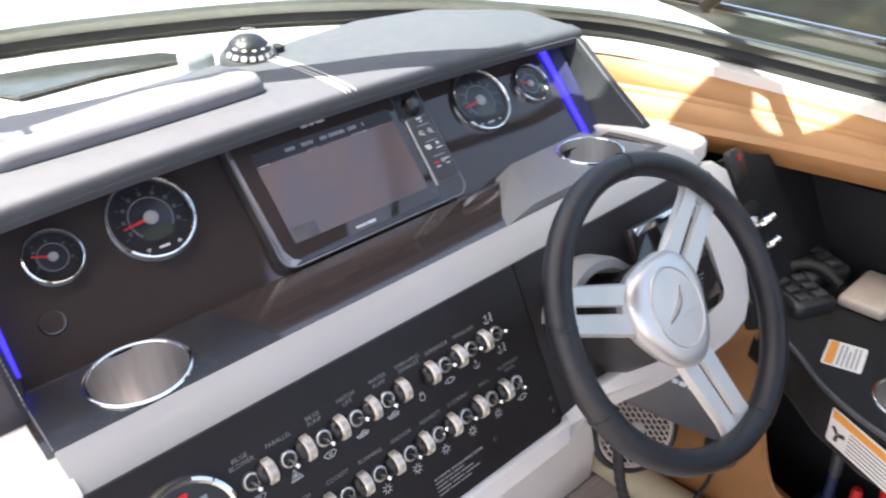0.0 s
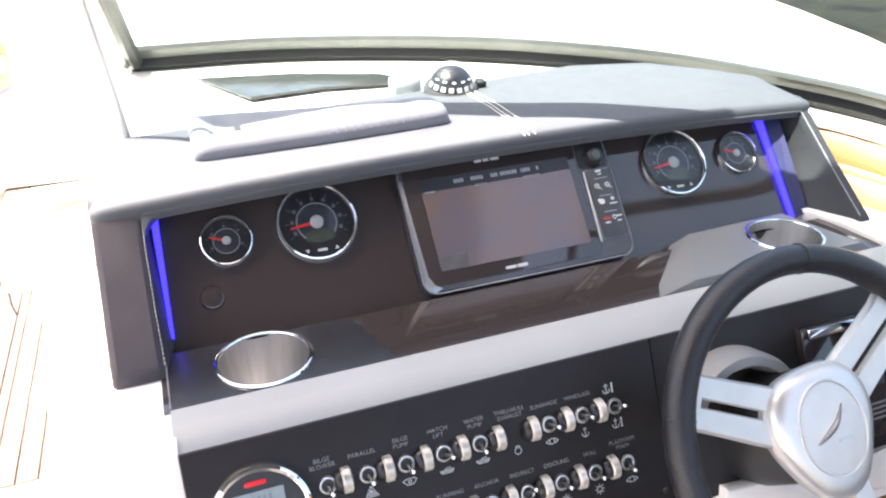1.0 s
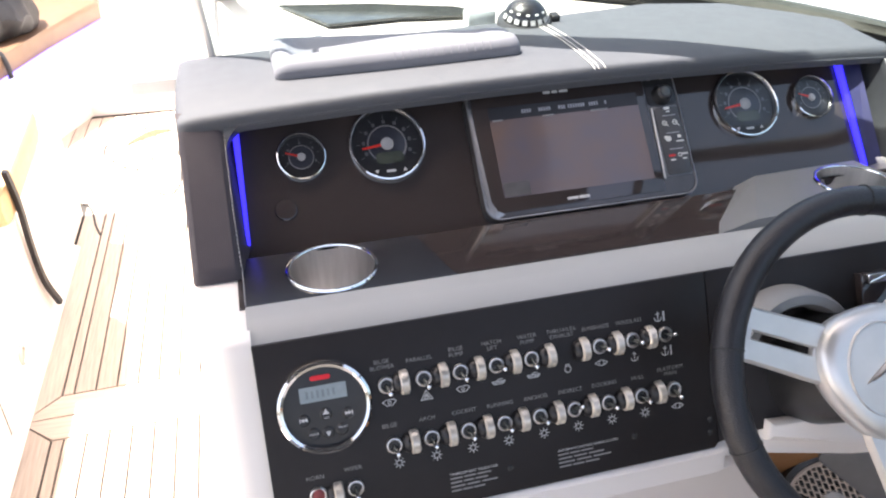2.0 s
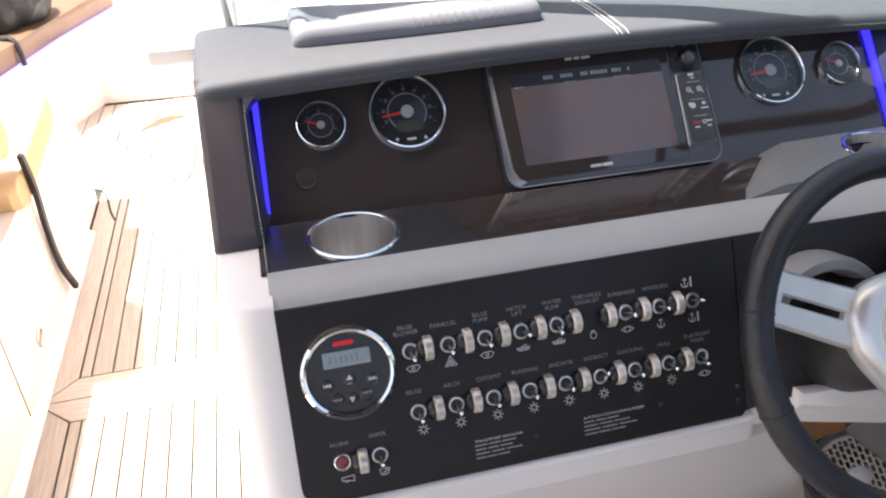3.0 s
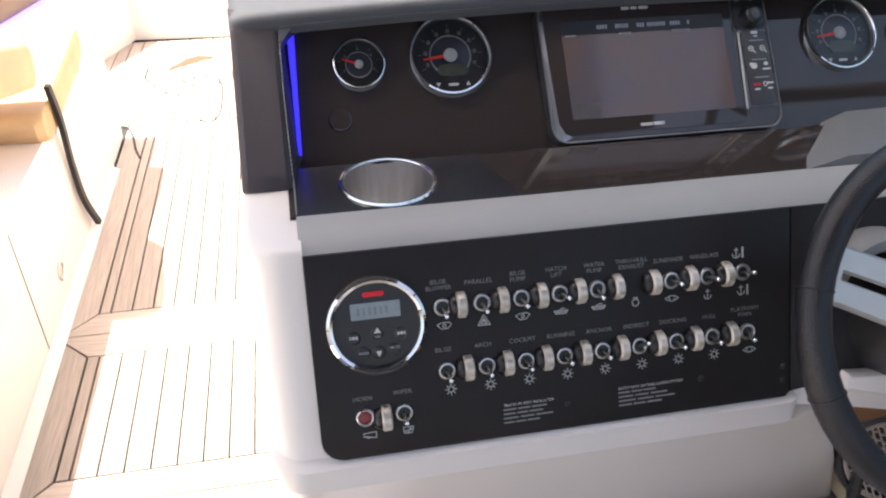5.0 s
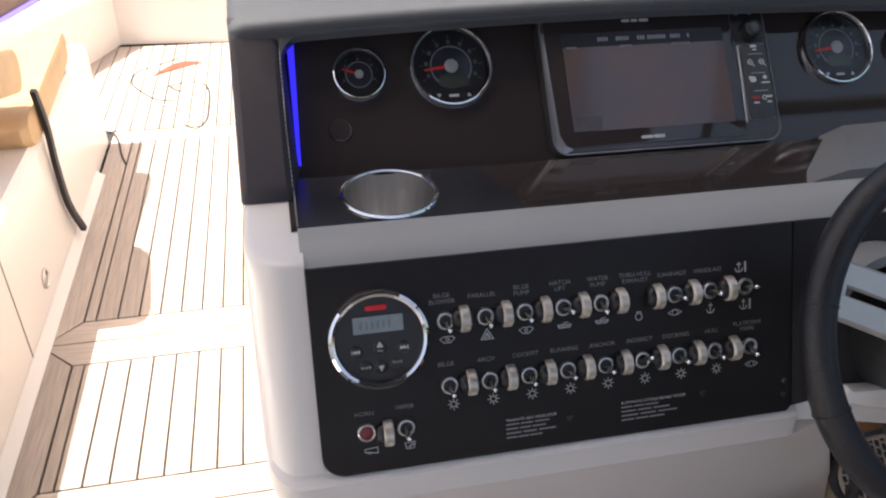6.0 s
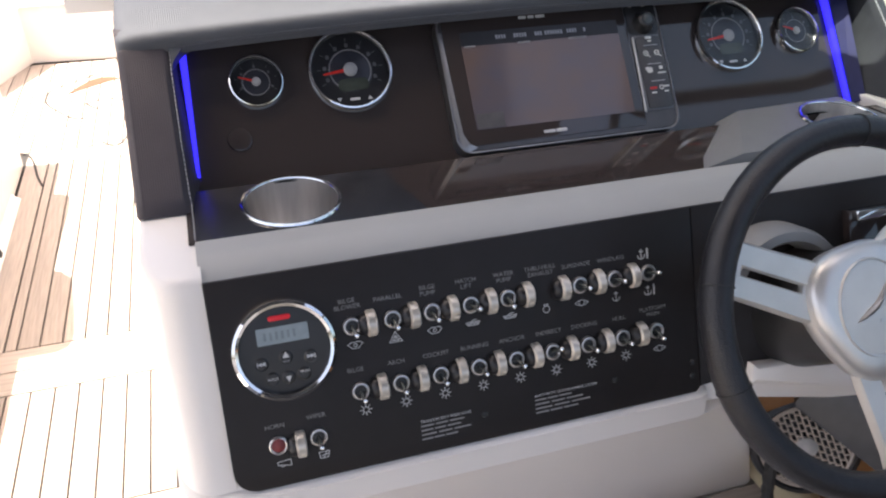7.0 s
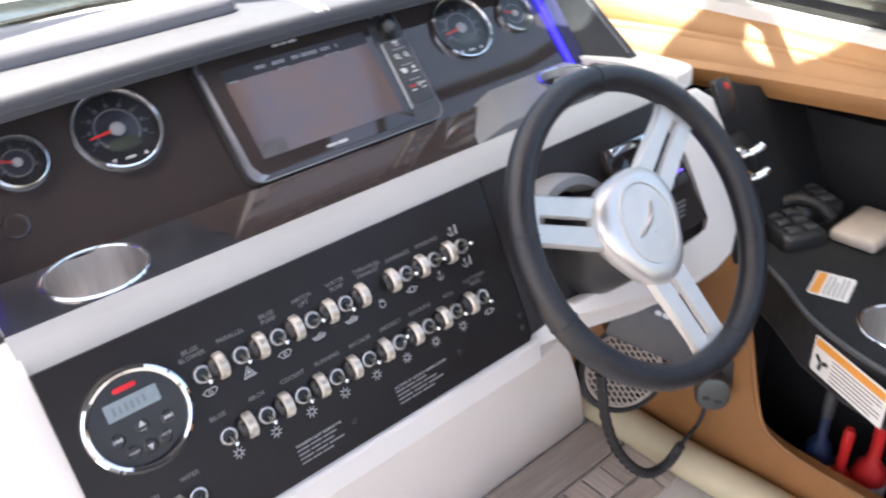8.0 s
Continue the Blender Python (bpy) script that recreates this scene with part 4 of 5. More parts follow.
part("side_bevel", prism([(-0.1440, 0.060), (-0.1395, 0.060), (-0.1370, -0.062), (-0.1310, -0.0745), (-0.1210, -0.0790), (-0.1330, -0.0835), (-0.1415, -0.0745)], 0.0182, 0.0200, 0.0008), mat("brushed_grey_bevel", (0.40, 0.40, 0.41), 0.3, 0.7, var=0.12, scale=40, stretch=(8, 1, 1)), plotter, "brushed grey side bevel", m=PM)
part("bezel_glass", prism(rounded(0.236, 0.158, 0.004, 4, -0.020, 0.002), 0.0182, 0.0192, 0.0003), M_GLOSS, plotter, "black glass face", m=PM)


def screen_material():
    m = bpy.data.materials.new("screen_reflections")
    m.use_nodes = True
    nt = m.node_tree
    n, l = nt.nodes, nt.links
    b = n["Principled BSDF"]
    tc = n.new("ShaderNodeTexCoord")
    nz = n.new("ShaderNodeTexNoise")
    nz.inputs["Scale"].default_value, nz.inputs["Detail"].default_value = 9, 6
    l.new(tc.outputs["Object"], nz.inputs["Vector"])
    r = n.new("ShaderNodeValToRGB")
    # Brown to blue noise paints cloud reflections into the screen colour.
    for e, (p, c) in zip(r.color_ramp.elements, ((0.36, (0.050, 0.034, 0.029, 1)), (0.66, (0.030, 0.031, 0.045, 1)))):
        e.position, e.color = p, c
    l.new(nz.outputs[0], r.inputs[0])
    l.new(r.outputs[0], b.inputs["Base Color"])
    l.new(r.outputs[0], b.inputs["Emission Color"])
    # The emission also lifts the screen for haze reflected in its glass.
    b.inputs["Emission Strength"].default_value = 0.30
    b.inputs["Roughness"].default_value = 0.10
    return m


part("screen", prism(rounded(0.204, 0.117, 0.001, 2, -0.0165, -0.0005), 0.0192, 0.0197), screen_material(), plotter, "dim chart screen with painted brown and blue reflections", m=PM, smooth=False)
part("status_bar", prism(rounded(0.204, 0.017, 0.0005, 2, -0.0165, 0.0500), 0.0197, 0.0199), M_FACE, plotter, "dark status strip", m=PM, smooth=False)
bars = [(-0.045, 0.016), (-0.020, 0.020), (0.003, 0.012), (0.022, 0.024), (0.047, 0.016), (0.064, 0.006)]
for x, w in bars:
    digits = [rounded(0.0024, 0.0050, 0.0004, 2, x - 0.022 - w / 2 + 0.0018 + 0.0034 * q, 0.050) for q in range(int(w / 0.0034))]
    part("status_digit", join(*[prism(d, 0.0199, 0.0200) for d in digits]), M_GREYINK, plotter, m=PM, smooth=False)
for x, w in ((-0.04, 0.016), (0.03, 0.024), (-0.108, 0.014)):
    part("status_caption", prism(rounded(w, 0.002, 0.0005, 2, x, 0.041), 0.0199, 0.0200), M_DIMINK, plotter, m=PM, smooth=False)
part("corner_box", prism(rounded(0.034, 0.018, 0.0005, 2, -0.100, -0.049), 0.0197, 0.0199), mat("dim_grey_box", (0.085, 0.080, 0.080), 0.25, scale=60), plotter, m=PM, smooth=False)
part("maker_mark", join(*[prism(rounded(w, 0.0036, 0.0012, 3, x, 0.0715), 0.0192, 0.0194) for x, w in ((-0.036, 0.010), (-0.025, 0.008), (-0.013, 0.012))]), M_INK, plotter, m=PM, smooth=False)
part("model_mark", join(prism(rounded(0.015, 0.0035, 0.001, 3, -0.030, -0.0700), 0.0190, 0.0195), prism(rounded(0.014, 0.0040, 0.001, 3, -0.0145, -0.0700), 0.0190, 0.0195)), M_INK, plotter, m=PM, smooth=False)
part("key_strip", prism([(0.102, -0.060), (0.140, -0.060), (0.140, 0.036), (0.104, 0.036)], 0.0180, 0.0192, 0.0008), mat("grey_metallic_plastic", (0.16, 0.16, 0.165), 0.35, 0.5, var=0.1, scale=60), plotter, "grey key strip", m=PM)
part("key_panel", prism(rounded(0.034, 0.092, 0.004, 4, 0.1225, -0.012), 0.0190, 0.0204, 0.0008), M_HOUSING, plotter, m=PM)
part("key_edge", prism([(0.0985, -0.0605), (0.1010, -0.0620), (0.1040, 0.0340), (0.1020, 0.0340)], 0.0192, 0.0206, 0.0004), M_SATIN, plotter, "thin silver edge beside the screen", m=PM)
part("knob_plate", prism(rounded(0.042, 0.040, 0.006, 4, 0.121, 0.058), 0.0180, 0.0196, 0.0008), M_BLACKPL, plotter, m=PM)
part("knob", moved(lathe([(0, 0.034), (0.008, 0.0335), (0.0105, 0.031), (0.0115, 0.024), (0.014, 0.0195)], 28), T(0.121, 0.051)), M_BLACKPL, plotter, "black rotary knob", m=PM)
part("knob_cap", moved(lathe([(0, 0.0348), (0.0045, 0.0345), (0.006, 0.0338)], 20), T(0.121, 0.051)), M_FRAME, plotter, "dark silver knob cap", m=PM)
for y in (0.024, 0.0, -0.022):
    part("key_divider", prism(rounded(0.019, 0.0011, 0.0004, 2, 0.1245, y - 0.002), 0.0204, 0.0212), M_GREYINK, plotter, m=PM, smooth=False)
KEYZ = PM @ T(0, 0, 0.0209 - INK)


def key_sign(lines, x, y, material=M_PAPER, w=0.0012):
    part("key_mark", strokes([[(x + a, y + b) for a, b in ln] for ln in lines], w), material, plotter, m=KEYZ, smooth=False)


def lens_sign(x, y):
    key_sign([circle(0.0030, 10), [(0.0022, -0.0022), (0.0050, -0.0050)], [(-0.0014, 0), (0.0014, 0)]], x, y)


lens_sign(0.116, 0.012)
lens_sign(0.131, 0.012)
for x, y, w, h, red in ((0.1235, 0.032, 0.0085, 0.0034, 0), (0.1245, 0.0275, 0.0050, 0.0016, 0), (0.1165, -0.0095, 0.0080, 0.0070, 0), (0.1135, -0.0075, 0.0046, 0.0040, 0), (0.1325, -0.0075, 0.0050, 0.0044, 0), (0.1325, -0.0140, 0.0110, 0.0018, 0),
                        (0.1165, -0.0325, 0.0100, 0.0030, 1), (0.1165, -0.0385, 0.0070, 0.0018, 0), (0.1345, -0.0315, 0.0084, 0.0020, 0), (0.1335, -0.0380, 0.0060, 0.0018, 0)):
    part("key_mark", prism(rounded(w, h, min(w, h) * 0.35, 3, x, y), 0.0204, 0.0209), M_RED if red else M_PAPER, plotter, m=PM, smooth=False)
key_sign([circle(0.0024, 10)], 0.1275, -0.0325)
for x in (0.108, 0.126):
    part("key_mark", prism(rounded(0.005, 0.0022, 0.0006, 2, x, 0.0735), 0.0195, 0.0199), M_DIMINK, plotter, m=PM, smooth=False)


# ---- cup holders ----
def cup(cx, cy, r, z, tilt=0.0):
    c = thing("cup_holder", "brushed stainless steel cup holder with a bright rim", "cup holder", (cx, cy, z), "cup holders in the dash")
    m = Matrix.Translation((cx, cy, z)) @ Matrix.Rotation(tilt, 4, 'X')
    part("rim", lathe([(r - 0.003, 0.0), (r - 0.002, 0.002), (r - 0.0006, 0.0024), (r + 0.0010, 0.0019), (r + 0.0018, 0.0003)], 56), M_CHROME, c, "bright rolled rim", m=m)
    part("well", lathe([(r - 0.003, 0.001), (r - 0.005, -0.02), (r - 0.009, -0.062), (r - 0.013, -0.068), (0, -0.069)], 56), M_STEEL, c, "brushed steel well", m=m)


cup(CUP1[0], CUP1[1], CUP1[2], 1.0552)
cup(CUP2[0], CUP2[1], CUP2[2], 1.0650)

# ---- cowl details: stitching, light strips ----


def stitches(path, step=0.0052, size=0.0036, r=0.0006):
    pts = [Vector(p) for p in path]
    acc, out = 0.0, []
    for a, b in zip(pts, pts[1:]):
        ln = (b - a).length
        d = (b - a).normalized()
        while acc < ln:
            p = a + d * acc
            out.append(tube([p, p + d * size], r, 5))
            acc += step
        acc -= ln
    return join(*out)


part("lip_stitching", stitches([(x, 0.8845, lip_z(x) + 0.0035) for x in [0.03 + 0.02 * k for k in range(45)]]), M_SEAM, dash_cowl, "pale stitched seam along the lip")
part("lip_piping", tube([(x, 0.8835, lip_z(x) - 0.0035) for x in [0.02 + 0.02 * k for k in range(46)]], 0.0018, 6), M_COWL, dash_cowl)


def cowl_top(x, y):
    ring = cowl_ring(x)[3:11]
    return float(np.interp(y, [q[1] for q in ring], [q[2] for q in ring]))


for off, in_pair in ((0.0, 0), (0.006, 1), (0.015, 2)):
    line = []
    for k in range(20):
        y = 0.886 + k * 0.0095
        x = 0.482 + off - 0.10 * (y - 0.886)
        line.append((x, y, cowl_top(x, y) + 0.0011))
    part("cross_stitching", tube(line, 0.00065, 5), M_THREAD, dash_cowl, "pale seam across the cowl")
part("cheek_stitching", stitches([(0.0185, 0.884, 1.172), (0.0175, 0.862, 1.150), (0.017, 0.80, 1.101), (0.018, 0.755, 1.064)]), M_THREAD, dash_cowl, "pale stitched seam on the cheek")
part("cheek_stitching", stitches(size=0.0040, r=0.0008, path=[(0.921, 0.882, 1.1735), (0.921, 0.80, 1.1065), (0.921, 0.752, 1.0695)]), M_SEAM, dash_cowl, "pale stitched seam on the cheek")
fillet = [(0.0180, 0.046), (0.0180, 0.006)] + [(0.0180 + 0.040 * (1 - math.cos(a)), 0.006 + 0.036 * math.sin(a)) for a in [radians(10 * k) for k in range(1, 10)]]
part("corner_fillet", prism(fillet, 0.012, 0.033, 0.002), M_COWL, dash_cowl, m=GP)
part("shelf_stitching", stitches([(0.0185, 0.80, 1.063), (0.0185, 0.69, 1.0565)]), M_SEAM, helm_console)
solid("light_strip", prism([(0.0258, -0.100), (0.0294, -0.100), (0.0350, 0.066), (0.0268, 0.066)], 0.006, 0.010), M_BLUE, "glowing blue LED strip beside the dials", "light strip", "LED strips in the dash", m=GP)
blue2 = thing("light_strip", "glowing blue LED strip beside the dials with its spill painted", "light strip", tuple(GP @ Vector((0.87, 0.0, 0.001))), "LED strips in the dash")
# Dark blue wedge added to paint the strip's light fading across the cheek.
part("led_spill", loft([[(0.8755, 0.070, 0.001), (0.896, 0.070, 0.004), (0.896, 0.070, 0.016), (0.8755, 0.070, 0.008)], [(0.8715, -0.108, 0.001), (0.887, -0.108, 0.004), (0.887, -0.108, 0.016), (0.8715, -0.108, 0.008)]]), mat("painted_blue_spill", (0.015, 0.016, 0.075), 0.5, var=0.2, scale=40), blue2, "dark blue wedge, the strip's painted spill on the cheek", m=GP)
part("led_core", loft([[(0.8655, 0.070, 0.001), (0.8755, 0.070, 0.001), (0.8755, 0.070, 0.006), (0.8655, 0.070, 0.006)], [(0.8655, -0.108, 0.001), (0.8715, -0.108, 0.001), (0.8715, -0.108, 0.006), (0.8655, -0.108, 0.006)]]), M_BLUE, blue2, m=GP)

# ---- compass ----
compass = thing("compass", "domed black compass with white marks on the cowl", "compass", (0.461, 1.085, 1.214))
CM = T(0.456, 1.078, 1.213) @ Matrix.Rotation(radians(12), 4, 'X') @ Matrix.Scale(0.82, 4)
part("base", lathe([(0.048, -0.012), (0.050, 0.0), (0.049, 0.006), (0.044, 0.012), (0, 0.012)], 40), M_HOUSING, compass, "dark grey base ring", m=CM)
part("card", lathe([(0, 0.043), (0.014, 0.0415), (0.026, 0.036), (0.034, 0.027), (0.0385, 0.016), (0.039, 0.010)], 36), M_FACE, compass, m=CM)
for a in range(-84, 85, 21):
    part("card_mark", moved(box(-0.0042, 0.0042, -0.0006, 0.0006, -0.0042, 0.0042), Matrix.Rotation(radians(a), 4, 'Z') @ T(0, -0.0392, 0.0185) @ Matrix.Rotation(radians(-24), 4, 'X')), M_PAPER, compass, "white compass mark", m=CM, smooth=False)
for a in range(-70, 71, 28):
    part("card_mark", moved(box(-0.0030, 0.0030, -0.0006, 0.0006, -0.0015, 0.0015), Matrix.Rotation(radians(a), 4, 'Z') @ T(0, -0.0335, 0.0300) @ Matrix.Rotation(radians(-48), 4, 'X')), M_PAPER, compass, "white compass mark", m=CM, smooth=False)
part("dome", lathe([(0, 0.052), (0.016, 0.0495), (0.030, 0.041), (0.040, 0.028), (0.0435, 0.014)], 40), clear_glass("compass_dome", (0.96, 0.97, 0.98)), compass, "clear dome", m=CM)
part("clip", box(0.046, 0.062, -0.014, 0.006, 0.004, 0.016, 0.003), M_BLACKPL, compass, m=CM)

# ---- grey vinyl pad lying on the cowl ----
pad = thing("dash_pad", "grey moulded vinyl tray pad with a rounded front roll", "dash pad", (0.24, 1.0, 1.208))
rows = []
for x, q in ((0.086, 0.30), (0.088, 0.62), (0.092, 0.84), (0.099, 0.96), (0.106, 1.0), (0.112, 1.0), (0.118, 1.0), (0.125, 1.0), (0.133, 1.0), (0.145, 1.0), (0.16, 1.0), (0.22, 1.0), (0.28, 1.0), (0.34, 1.0), (0.375, 1.0), (0.390, 0.96), (0.398, 0.84), (0.402, 0.62), (0.404, 0.30)):
    s_ = (x - 0.086) / 0.318
    y0 = 0.945 - 0.004 * math.sin(math.pi * s_) + 0.010 * (1 - q)
    depth = (0.138 - 0.078 * s_) * (0.6 + 0.4 * q)
    z0, hgt = 1.2065 + 0.006 * s_, 0.024 * q
    dip = float(np.interp(x, [0.104, 0.118, 0.132, 0.20, 0.33, 0.380], [0.0, 0.75, 1.12, 0.95, 0.8, 0.0])) * q
    prof = [(0.000, -0.004), (-0.003, 0.35 * hgt), (0.000, 0.72 * hgt), (0.006, 0.95 * hgt), (0.013, hgt), (0.020, 0.93 * hgt), (0.026, hgt * (0.85 - 0.45 * dip)), (0.034, hgt * (0.84 - 0.66 * dip)),
            (depth * 0.62, hgt * (0.86 - 0.55 * dip)), (depth * 0.82, hgt * (0.88 - 0.22 * dip)), (depth * 0.94, hgt * 0.72), (depth, hgt * 0.35), (depth, -0.004)]
    rows.append([(x, y0 + a, z0 + h) for a, h in prof])
part("tray", loft(rows), M_PAD, pad)
for k in range(13):
    x = 0.235 + 0.0105 * k
    y0, z0 = 0.945 - 0.004 * math.sin(math.pi * (x - 0.086) / 0.318), 1.2065 + 0.006 * (x - 0.086) / 0.318
    part("roll_rib", tube([(x, y0 - 0.0032, z0 + 0.0084), (x, y0 - 0.0002, z0 + 0.0173), (x, y0 + 0.006, z0 + 0.0230), (x, y0 + 0.013, z0 + 0.0236)], 0.0005, 5), M_PAD, pad)
solid("smoked_hatch", prism([(0.122, 1.372), (0.187, 1.215), (0.30, 1.225), (0.445, 1.200), (0.405, 1.268), (0.27, 1.335)], 1.1965, 1.2005, 0.001), M_TINT, "smoked grey hatch pane set in the white deck", "hatch")
solid("sensor_block", box(0.382, 0.428, 1.120, 1.150, 1.198, 1.226, 0.006), mat("frosted_plastic", (0.55, 0.60, 0.58), 0.3, scale=40), "small frosted plastic sensor block beside the compass", "sensor")


# ---- instruments behind the wheel ----
unit = thing("ignition_unit", "glossy black control unit with a chrome top bar", "control unit", tuple(SW @ Vector((0.78, -0.05, 0.0))))
part("body", prism([(0.695, 0.030), (0.820, 0.030), (0.850, -0.118), (0.70, -0.118)], 0.0026, 0.012, 0.002), M_GLOSS, unit, m=SW)
part("top_bar", prism(rounded(0.115, 0.012, 0.003, 4, 0.755, 0.024), 0.012, 0.022, 0.002), M_CHROME, unit, "polished chrome bar", m=SW)
for k in range(4):
    part("key", prism(rounded(0.022, 0.012, 0.002, 3, 0.735 + 0.028 * k, -0.050), 0.012, 0.016, 0.001), M_HOUSING, unit, m=SW)
part("key_light", prism(rounded(0.10, 0.0025, 0.001, 2, 0.777, -0.038), 0.012, 0.0128), glow("violet_backlight", (0.10, 0.06, 0.6), 0.6), unit, "violet backlit line", m=SW)
part("printed_bar", join(*[prism(rounded(0.05 - 0.006 * k, 0.0022, 0.0006, 2, 0.79, -0.078 - 0.006 * k), 0.012, 0.0124) for k in range(4)]), M_DIMINK, unit, m=SW, smooth=False)

# panel outboard of the wheel, with rocker block and key switches
side_panel = thing("side_switch_panel", "charcoal side panel with key switches beside the wheel", "switch panel", tuple(SW @ Vector((1.06, -0.05, -0.02))))
part("plate", prism([(0.968, 0.040), (1.02, 0.040), (1.05, 0.020), (1.19, -0.02), (1.19, -0.22), (0.93, -0.22), (0.93, -0.16), (0.968, -0.02)], -0.03, -0.012, 0.004), M_SIDE, side_panel, m=SW)
part("rocker_block", prism(rounded(0.036, 0.056, 0.009, 5, 0.980, 0.024), -0.012, -0.001, 0.003), M_BLACKPL, side_panel, m=SW)
part("rocker_light", prism(rounded(0.008, 0.010, 0.002, 3, 0.985, 0.038), -0.001, 0.0, 0.0005), M_RED, side_panel, "red rocker mark", m=SW)
for (u, v, h) in ((0.975, -0.066, 0.034), (0.972, -0.103, 0.040)):
    part("key_collar", moved(lathe([(0.016, -0.012), (0.016, -0.002), (0.013, 0.004), (0, 0.004)], 24), T(u, v)), M_CHROME, side_panel, "chrome key collar", m=SW)
    part("key_lever", tube([(u, v, 0.002), (u + 0.012, v + 0.001, 0.012), (u + 0.030, v + 0.003, 0.016)], [0.005, 0.0055, 0.0065], 10), M_CHROME, side_panel, "chrome lever", m=SW)
part("key_plate", prism(rounded(0.062, 0.105, 0.02, 6, 0.988, -0.087), -0.012, -0.008, 0.002), M_BLACKPL, side_panel, m=SW)

# ---- side console beside the driver ----
side_console = thing("side_console", "black moulded side console with an open cubby underneath", "side console", (1.03, 0.2, 0.0))
top = [(0.962, 0.560), (0.938, 0.500), (0.905, 0.445), (0.860, 0.385), (0.828, 0.310), (0.812, 0.220), (0.805, 0.05), (0.805, -0.6), (1.19, -0.6), (1.19, 0.62), (1.00, 0.60)]
CUP3 = (0.912, 0.290, 0.050)
adopt(side_panel, side_console)
part("worktop", join(holed(top, lambda x, y: 0.800, [CUP3]), loft([[(x, y, 0.722) for x, y in top], [(x, y, 0.792) for x, y in top], [(x, y, 0.800) for x, y in top]], caps=False)), M_SIDE, side_console, "black grained top", smooth=False)
edge_line = spline([(x, y, 0.7985) for x, y in top[:8]], 5)
part("edge_bead", tube(edge_line, 0.004, 8), M_HOUSING, side_console, "grey rounded edge bead")
part("underside", prism(top, 0.717, 0.722), M_BLACKPL, side_console)
part("cubby_floor", prism([(0.97, 0.60), (0.965, 0.40), (0.88, 0.25), (0.85, -0.6), (1.18, -0.6), (1.18, 0.60)], 0.25, 0.26), M_SIDE, side_console)
part("cubby_back", box(1.15, 1.178, -0.6, 0.6, 0.26, 0.717), M_SIDE, side_console)
part("cubby_end", box(0.975, 1.15, 0.565, 0.60, 0.26, 0.717), M_SIDE, side_console)
cup(CUP3[0], CUP3[1], CUP3[2], 0.8005)
solid("beige_pouch", box(1.055, 1.165, 0.392, 0.462, 0.8005, 0.820, 0.007, 3), M_BEIGE, "flat beige pouch lying on the side console", "pouch")


def sticker(name, m, w, h, label, icons):
    s = thing(name, label, "sticker", tuple(m.translation))
    part("backing", prism(rounded(w, h, 0.004, 4), 0.0, 0.0008), M_PAPER, s, m=m, smooth=False)
    part("header", prism([(-w / 2 + 0.003, h / 2 - 0.003), (w / 2 - 0.003, h / 2 - 0.003), (w / 2 - 0.003, h / 2 - 0.015), (-w / 2 + 0.003, h / 2 - 0.015)][::-1], 0.0008, 0.0012), M_ORANGE, s, "orange warning band", m=m, smooth=False)
    x0 = -w / 2 + 0.005 + (0.030 if icons else 0)
    k = 0
    while h / 2 - 0.020 - 0.006 * k > -h / 2 + 0.004:
        y = h / 2 - 0.020 - 0.006 * k
        part("printed_bar", prism([(x0, y - 0.0011), (w / 2 - 0.006 - 0.012 * (k % 3 == 2), y - 0.0011), (w / 2 - 0.006 - 0.012 * (k % 3 == 2), y + 0.0011), (x0, y + 0.0011)], 0.0008, 0.0011), M_DIMINK, s, m=m, smooth=False)
        k += 1
    if icons:
        for a in (0, 120, 240):
            part("printed_sign", moved(prism(rounded(0.012, 0.006, 0.002, 3, 0.007, 0), 0.0008, 0.0012), T(-w / 2 + 0.017, -0.008) @ Matrix.Rotation(radians(a + 20), 4, 'Z')), M_RUBBER, s, m=m, smooth=False)
    return s


sticker("warning_sticker", Matrix.Translation((0.942, 0.396, 0.8005)) @ Matrix.Rotation(radians(14), 4, 'Z'), 0.062, 0.052, "white and orange warning sticker on the side console", False)
d2 = Vector((0.828 - 0.860, 0.310 - 0.385, 0)).normalized()
n2 = Vector((d2.y, -d2.x, 0))
face_m = Matrix((d2, Vector((0, 0, 1)), n2)).transposed().to_4x4()
sticker("safety_label", Matrix.Translation(Vector((0.829, 0.306, 0.757)) + n2 * 0.004) @ face_m, 0.125, 0.056, "white safety label with an orange band and pictograms", True)

# ---- throttle ----
throttle = thing("throttle", "black throttle control with trim keys and chrome caps", "throttle", (1.06, 0.52, 0.80))


def key_block(cx, cy, w, h, spin, top):
    m = T(cx, cy, 0.80) @ Matrix.Rotation(radians(spin), 4, 'Z')
    rows = [[(x * s, y * s, z) for x, y in rounded(w, h, 0.012, 5)] for s, z in ((1.0, 0.0), (1.0, top * 0.6), (0.96, top * 0.85), (0.86, top))]
    part("key_block", loft(rows), M_BLACKPL, throttle, "glossy black block of trim keys", m=m)
    for k in range(6):
        x, y = (k % 2 - 0.5) * w * 0.40, (k // 2 - 1) * h * 0.27
        part("trim_key", moved(box(-w * 0.14, w * 0.14, -h * 0.09, h * 0.09, 0.0, 0.007, 0.002), T(x, y, top - 0.001)), M_HOUSING, throttle, m=m)


